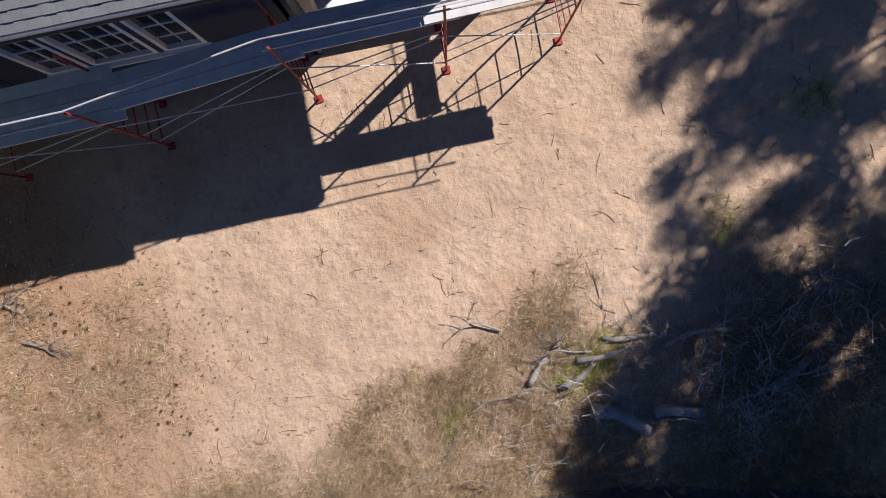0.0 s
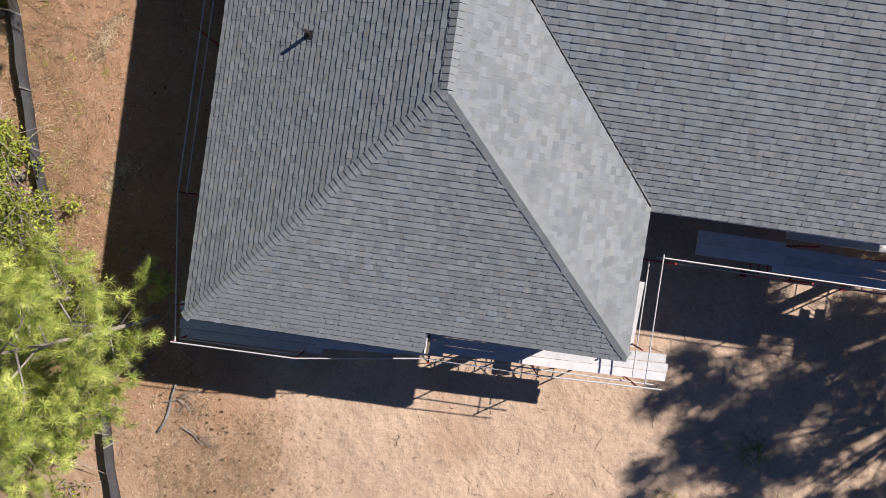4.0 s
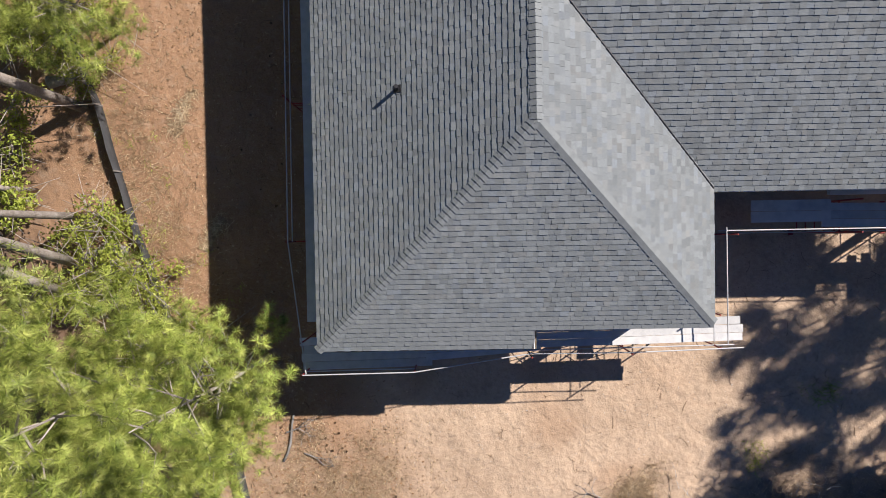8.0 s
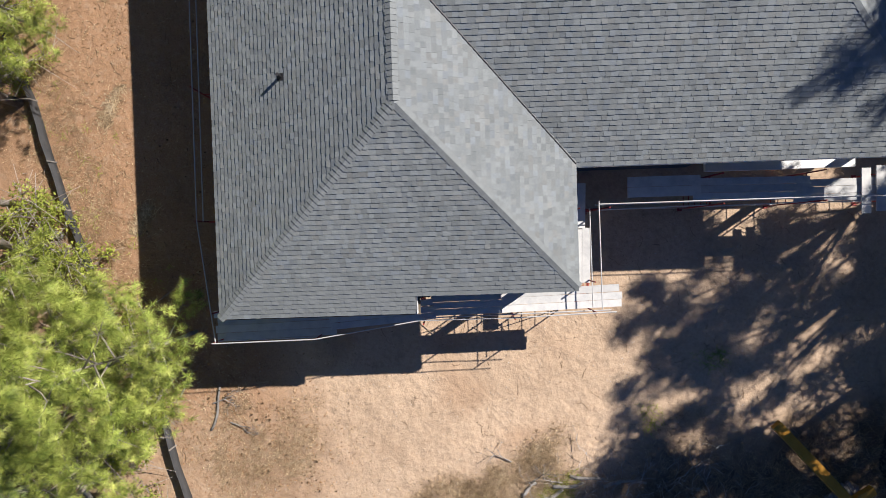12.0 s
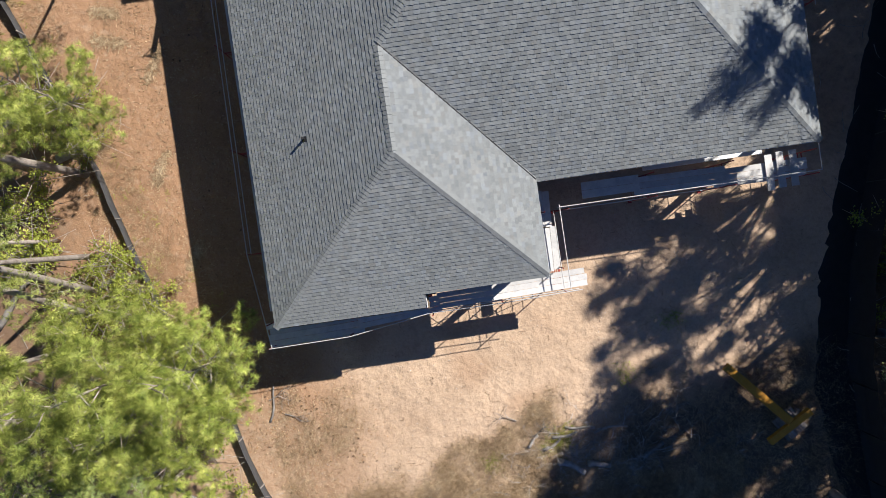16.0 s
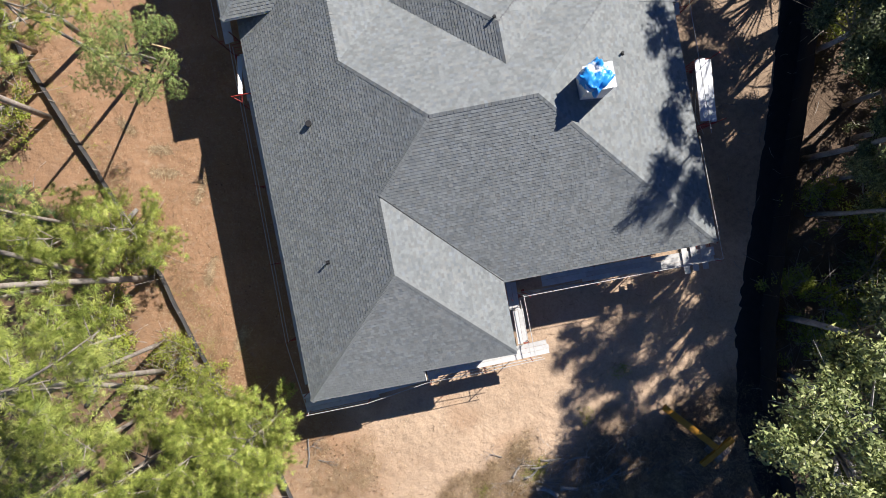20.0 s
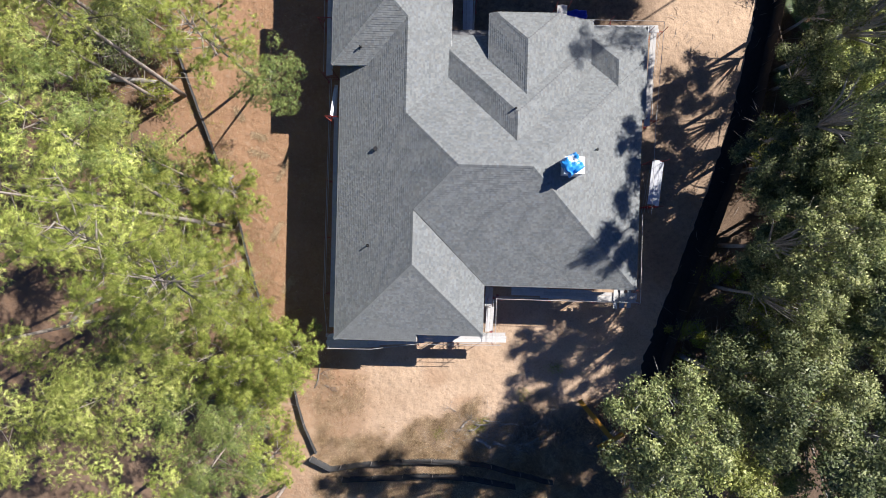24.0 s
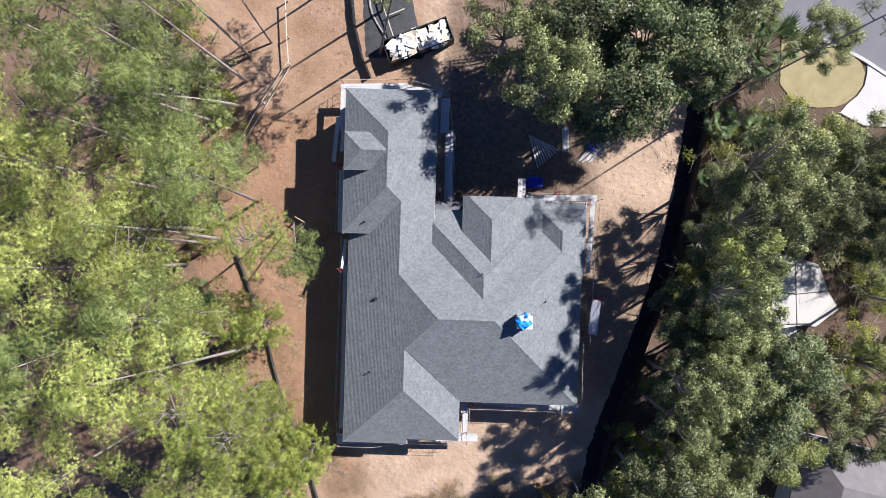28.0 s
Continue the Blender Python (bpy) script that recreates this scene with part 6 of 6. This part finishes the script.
def straw_streak(rr):
    (x0, y0), (x1, y1) = rr.choice((((-15.4, 16.9), (-14.0, 16.5)), ((-15.2, 18.1), (-14.2, 17.9)), ((-16.6, 20.0), (-16.0, 19.2)), ((-13.3, 14.8), (-12.5, 16.2)), ((-13.6, 10.2), (-12.9, 11.6)), ((-12.6, 6.4), (-12.0, 7.4))))
    k = rr.random()
    return (x0 + (x1 - x0) * k + rr.gauss(0, 0.13), y0 + (y1 - y0) * k + rr.gauss(0, 0.13))


sticks("straw_windrows", 2400, straw_streak, 57, 0.08, 0.34, 0.013, M_DRYGRASS, "raked pale straw lying in short streaks")
fallen_leaves("wood_chips", 420, north_soil, 55, M_DRYGRASS, "pale broken wood chips on trodden soil", 0.06, 0.17)
sticks("soil_twigs", 260, north_soil, 56, 0.1, 0.6, 0.012, M_TWIG, "dark twigs on trodden soil", 0.0, 0.3)
fallen_leaves("straw_leaves", 3200, straw_side, 53, M_DEADLEAF, "curled brown leaves on pine straw", 0.04, 0.10)
fallen_leaves("straw_flakes", 4600, straw_side, 54, M_DRYGRASS, "pale bark and straw flakes on red-brown soil", 0.03, 0.09)
sticks("fallen_twigs", 600, straw_side, 22, 0.10, 0.6, 0.011, M_TWIG, "scattered twigs on pine straw", 0.0, 0.4)
sticks("brush_pile", 260, pile, 23, 0.2, 1.2, 0.012, M_DEADWOOD, "tangled pile of dead grey branches", 0.35, 0.9)
sticks("brush_twigs", 700, pile, 26, 0.15, 0.6, 0.006, M_TWIG, "tangled brown twigs in a brush pile", 0.3)
sticks("wood_litter", 500, wood_floor, 24, 0.2, 1.0, 0.012, M_DEADWOOD, "grey fallen branches on the woodland floor", 0.1)
sticks("east_litter", 420, lambda rr: (rr.uniform(15, 32), rr.uniform(-6, 36)), 25, 0.3, 1.6, 0.016, M_DEADWOOD, "fallen branches on dark leaf litter", 0.1)
for i, (x, y, L, a, r) in enumerate([(2.7, -4.5, 1.25, -28, 0.15), (3.9, -4.55, 1.0, -4, 0.13), (2.6, -3.1, 1.1, 12, 0.07), (2.0, -3.45, 0.9, 24, 0.08), (3.3, -2.85, 1.3, -14, 0.06), (1.2, -3.2, 0.7, 40, 0.07), (4.6, -3.1, 1.5, 5, 0.06), (6.3, -4.3, 1.2, 40, 0.10), (-18.2, 14.3, 3.6, 28, 0.17), (-17.0, 12.2, 1.2, 25, 0.2), (-9.9, 0.0, 1.6, 70, 0.05), (-20.5, 6.0, 3.0, 40, 0.14), (-15.9, 6.3, 1.6, 8, 0.17), (-17.4, -0.6, 2.2, 24, 0.14), (-16.2, -2.4, 2.6, 30, 0.13), (-14.2, -3.2, 2.4, -40, 0.11), (-6.6, 42.1, 4.2, -71, 0.12), (-24.1, 21.9, 5.8, -16, 0.20), (-27.5, 4.6, 3.5, 35, 0.14)]):
    mb, d = MB(), Vector((math.cos(radians(a)), math.sin(radians(a)), 0.02))
    z, nrm = height(x, y) + r, Vector((-math.sin(radians(a)), math.cos(radians(a)), 0))
    mb.tube([Vector((x, y, z)) + d * (L * (t - 0.5)) + nrm * (0.07 * L * math.sin(4 * t + i)) for t in (0, 0.2, 0.4, 0.6, 0.8, 1)], [r * (1.05 - 0.3 * t + 0.06 * math.sin(9 * t + i)) for t in (0, 0.2, 0.4, 0.6, 0.8, 1)], 10)
    tagged(part("log", mb, M_DEADWOOD, smooth=True), "weathered grey log lying among branches", "log", "fallen logs")


def dead_branch(x, y, a, size, seed):
    """A broken-off limb that lies on the ground and forks into fine twigs."""
    rr, mb = random.Random(seed), MB()

    def grow(p, d, L, r, depth):
        q = p + d * L
        q.z = max(q.z, 0.03 + r)
        mb.tube([p, p.lerp(q, 0.5) + Vector((rr.gauss(0, 0.04), rr.gauss(0, 0.04), 0.02)) * L, q], [r, r * 0.85, r * 0.65], 5 if depth > 1 else 3)
        if depth:
            for _ in range(rr.randint(2, 3)):
                n = Vector((d.x + rr.gauss(0, 0.55), d.y + rr.gauss(0, 0.55), d.z + rr.gauss(0.06, 0.3))).normalized()
                grow(q, n, L * rr.uniform(0.55, 0.85), r * 0.6, depth - 1)

    grow(Vector((0, 0, 0.06)), Vector((math.cos(radians(a)), math.sin(radians(a)), 0.1)), size * 0.4, 0.016 + 0.012 * size, 4)
    ob = part("dead_branch", mb, M_DEADWOOD)
    ob.matrix_world = pose(x, y, height(x, y))
    return tagged(ob, "dead grey forked branch lying on the ground", "branch", "dead branches")


for i, (x, y, a, size) in enumerate([(4.3, -4.4, 60, 1.1), (4.9, -4.7, 20, 1.2), (5.3, -5.2, 80, 0.9), (6.2, -4.3, 0, 1.3), (5.1, -3.2, 70, 1.0), (6.7, -2.9, 50, 1.2), (2.4, -3.0, 170, 1.0), (1.2, -3.0, 30, 1.0), (7.6, -3.6, 110, 1.2), (0.6, -2.2, 150, 1.0), (3.6, -3.3, 200, 1.0), (8.3, -4.6, 40, 1.1), (5.8, -5.9, 150, 1.0), (-10.0, 0.2, 20, 1.1), (-9.4, -0.5, 340, 1.0), (-11.2, 0.4, 60, 1.2), (-13.8, 1.4, 30, 1.6), (-15.2, 3.2, 10, 1.6), (-12.6, -0.8, 20, 1.5)]):
    dead_branch(x, y, a, size, 300 + i)
# pine cones on the straw
cone = MB()
for k in range(5):
    z, r = 0.016 * k, (0.022, 0.034, 0.034, 0.026, 0.012)[k]
    for j in range(7):
        a = 2 * math.pi * (j + 0.5 * (k % 2)) / 7
        cone.poly([(0, 0, z), (r * math.cos(a - 0.4), r * math.sin(a - 0.4), z + 0.008), (r * 1.25 * math.cos(a), r * 1.25 * math.sin(a), z + 0.014), (r * math.cos(a + 0.4), r * math.sin(a + 0.4), z + 0.008)])
cone_me = cone.mesh("pine_cone")
cone_me.materials.append(M_TWIG)
for i in range(60):
    y = rnd.uniform(-3.5, 1.0) if i < 40 else rnd.uniform(4, 20)
    x = rnd.uniform(-9.5, -5.5) if i < 40 else rnd.uniform(-12.8, -9.5)
    if i < 40:
        x, y = rnd.choice([(-8.3, -0.6), (-8.9, 0.1), (-7.4, -1.4), (-6.6, -2.6), (-9.0, -2.2)])
        x, y = x + rnd.gauss(0, 0.45), y + rnd.gauss(0, 0.4)
    o = new("pine_cone", cone_me)
    o.matrix_world = pose(x, y, height(x, y) + 0.03, rnd.uniform(50, 110), 0, rnd.uniform(0, 360)) @ Matrix.Scale(rnd.uniform(0.7, 1.2), 4)
    tagged(o, "brown pine cone lying on the ground", "pine cone", "pine cones")
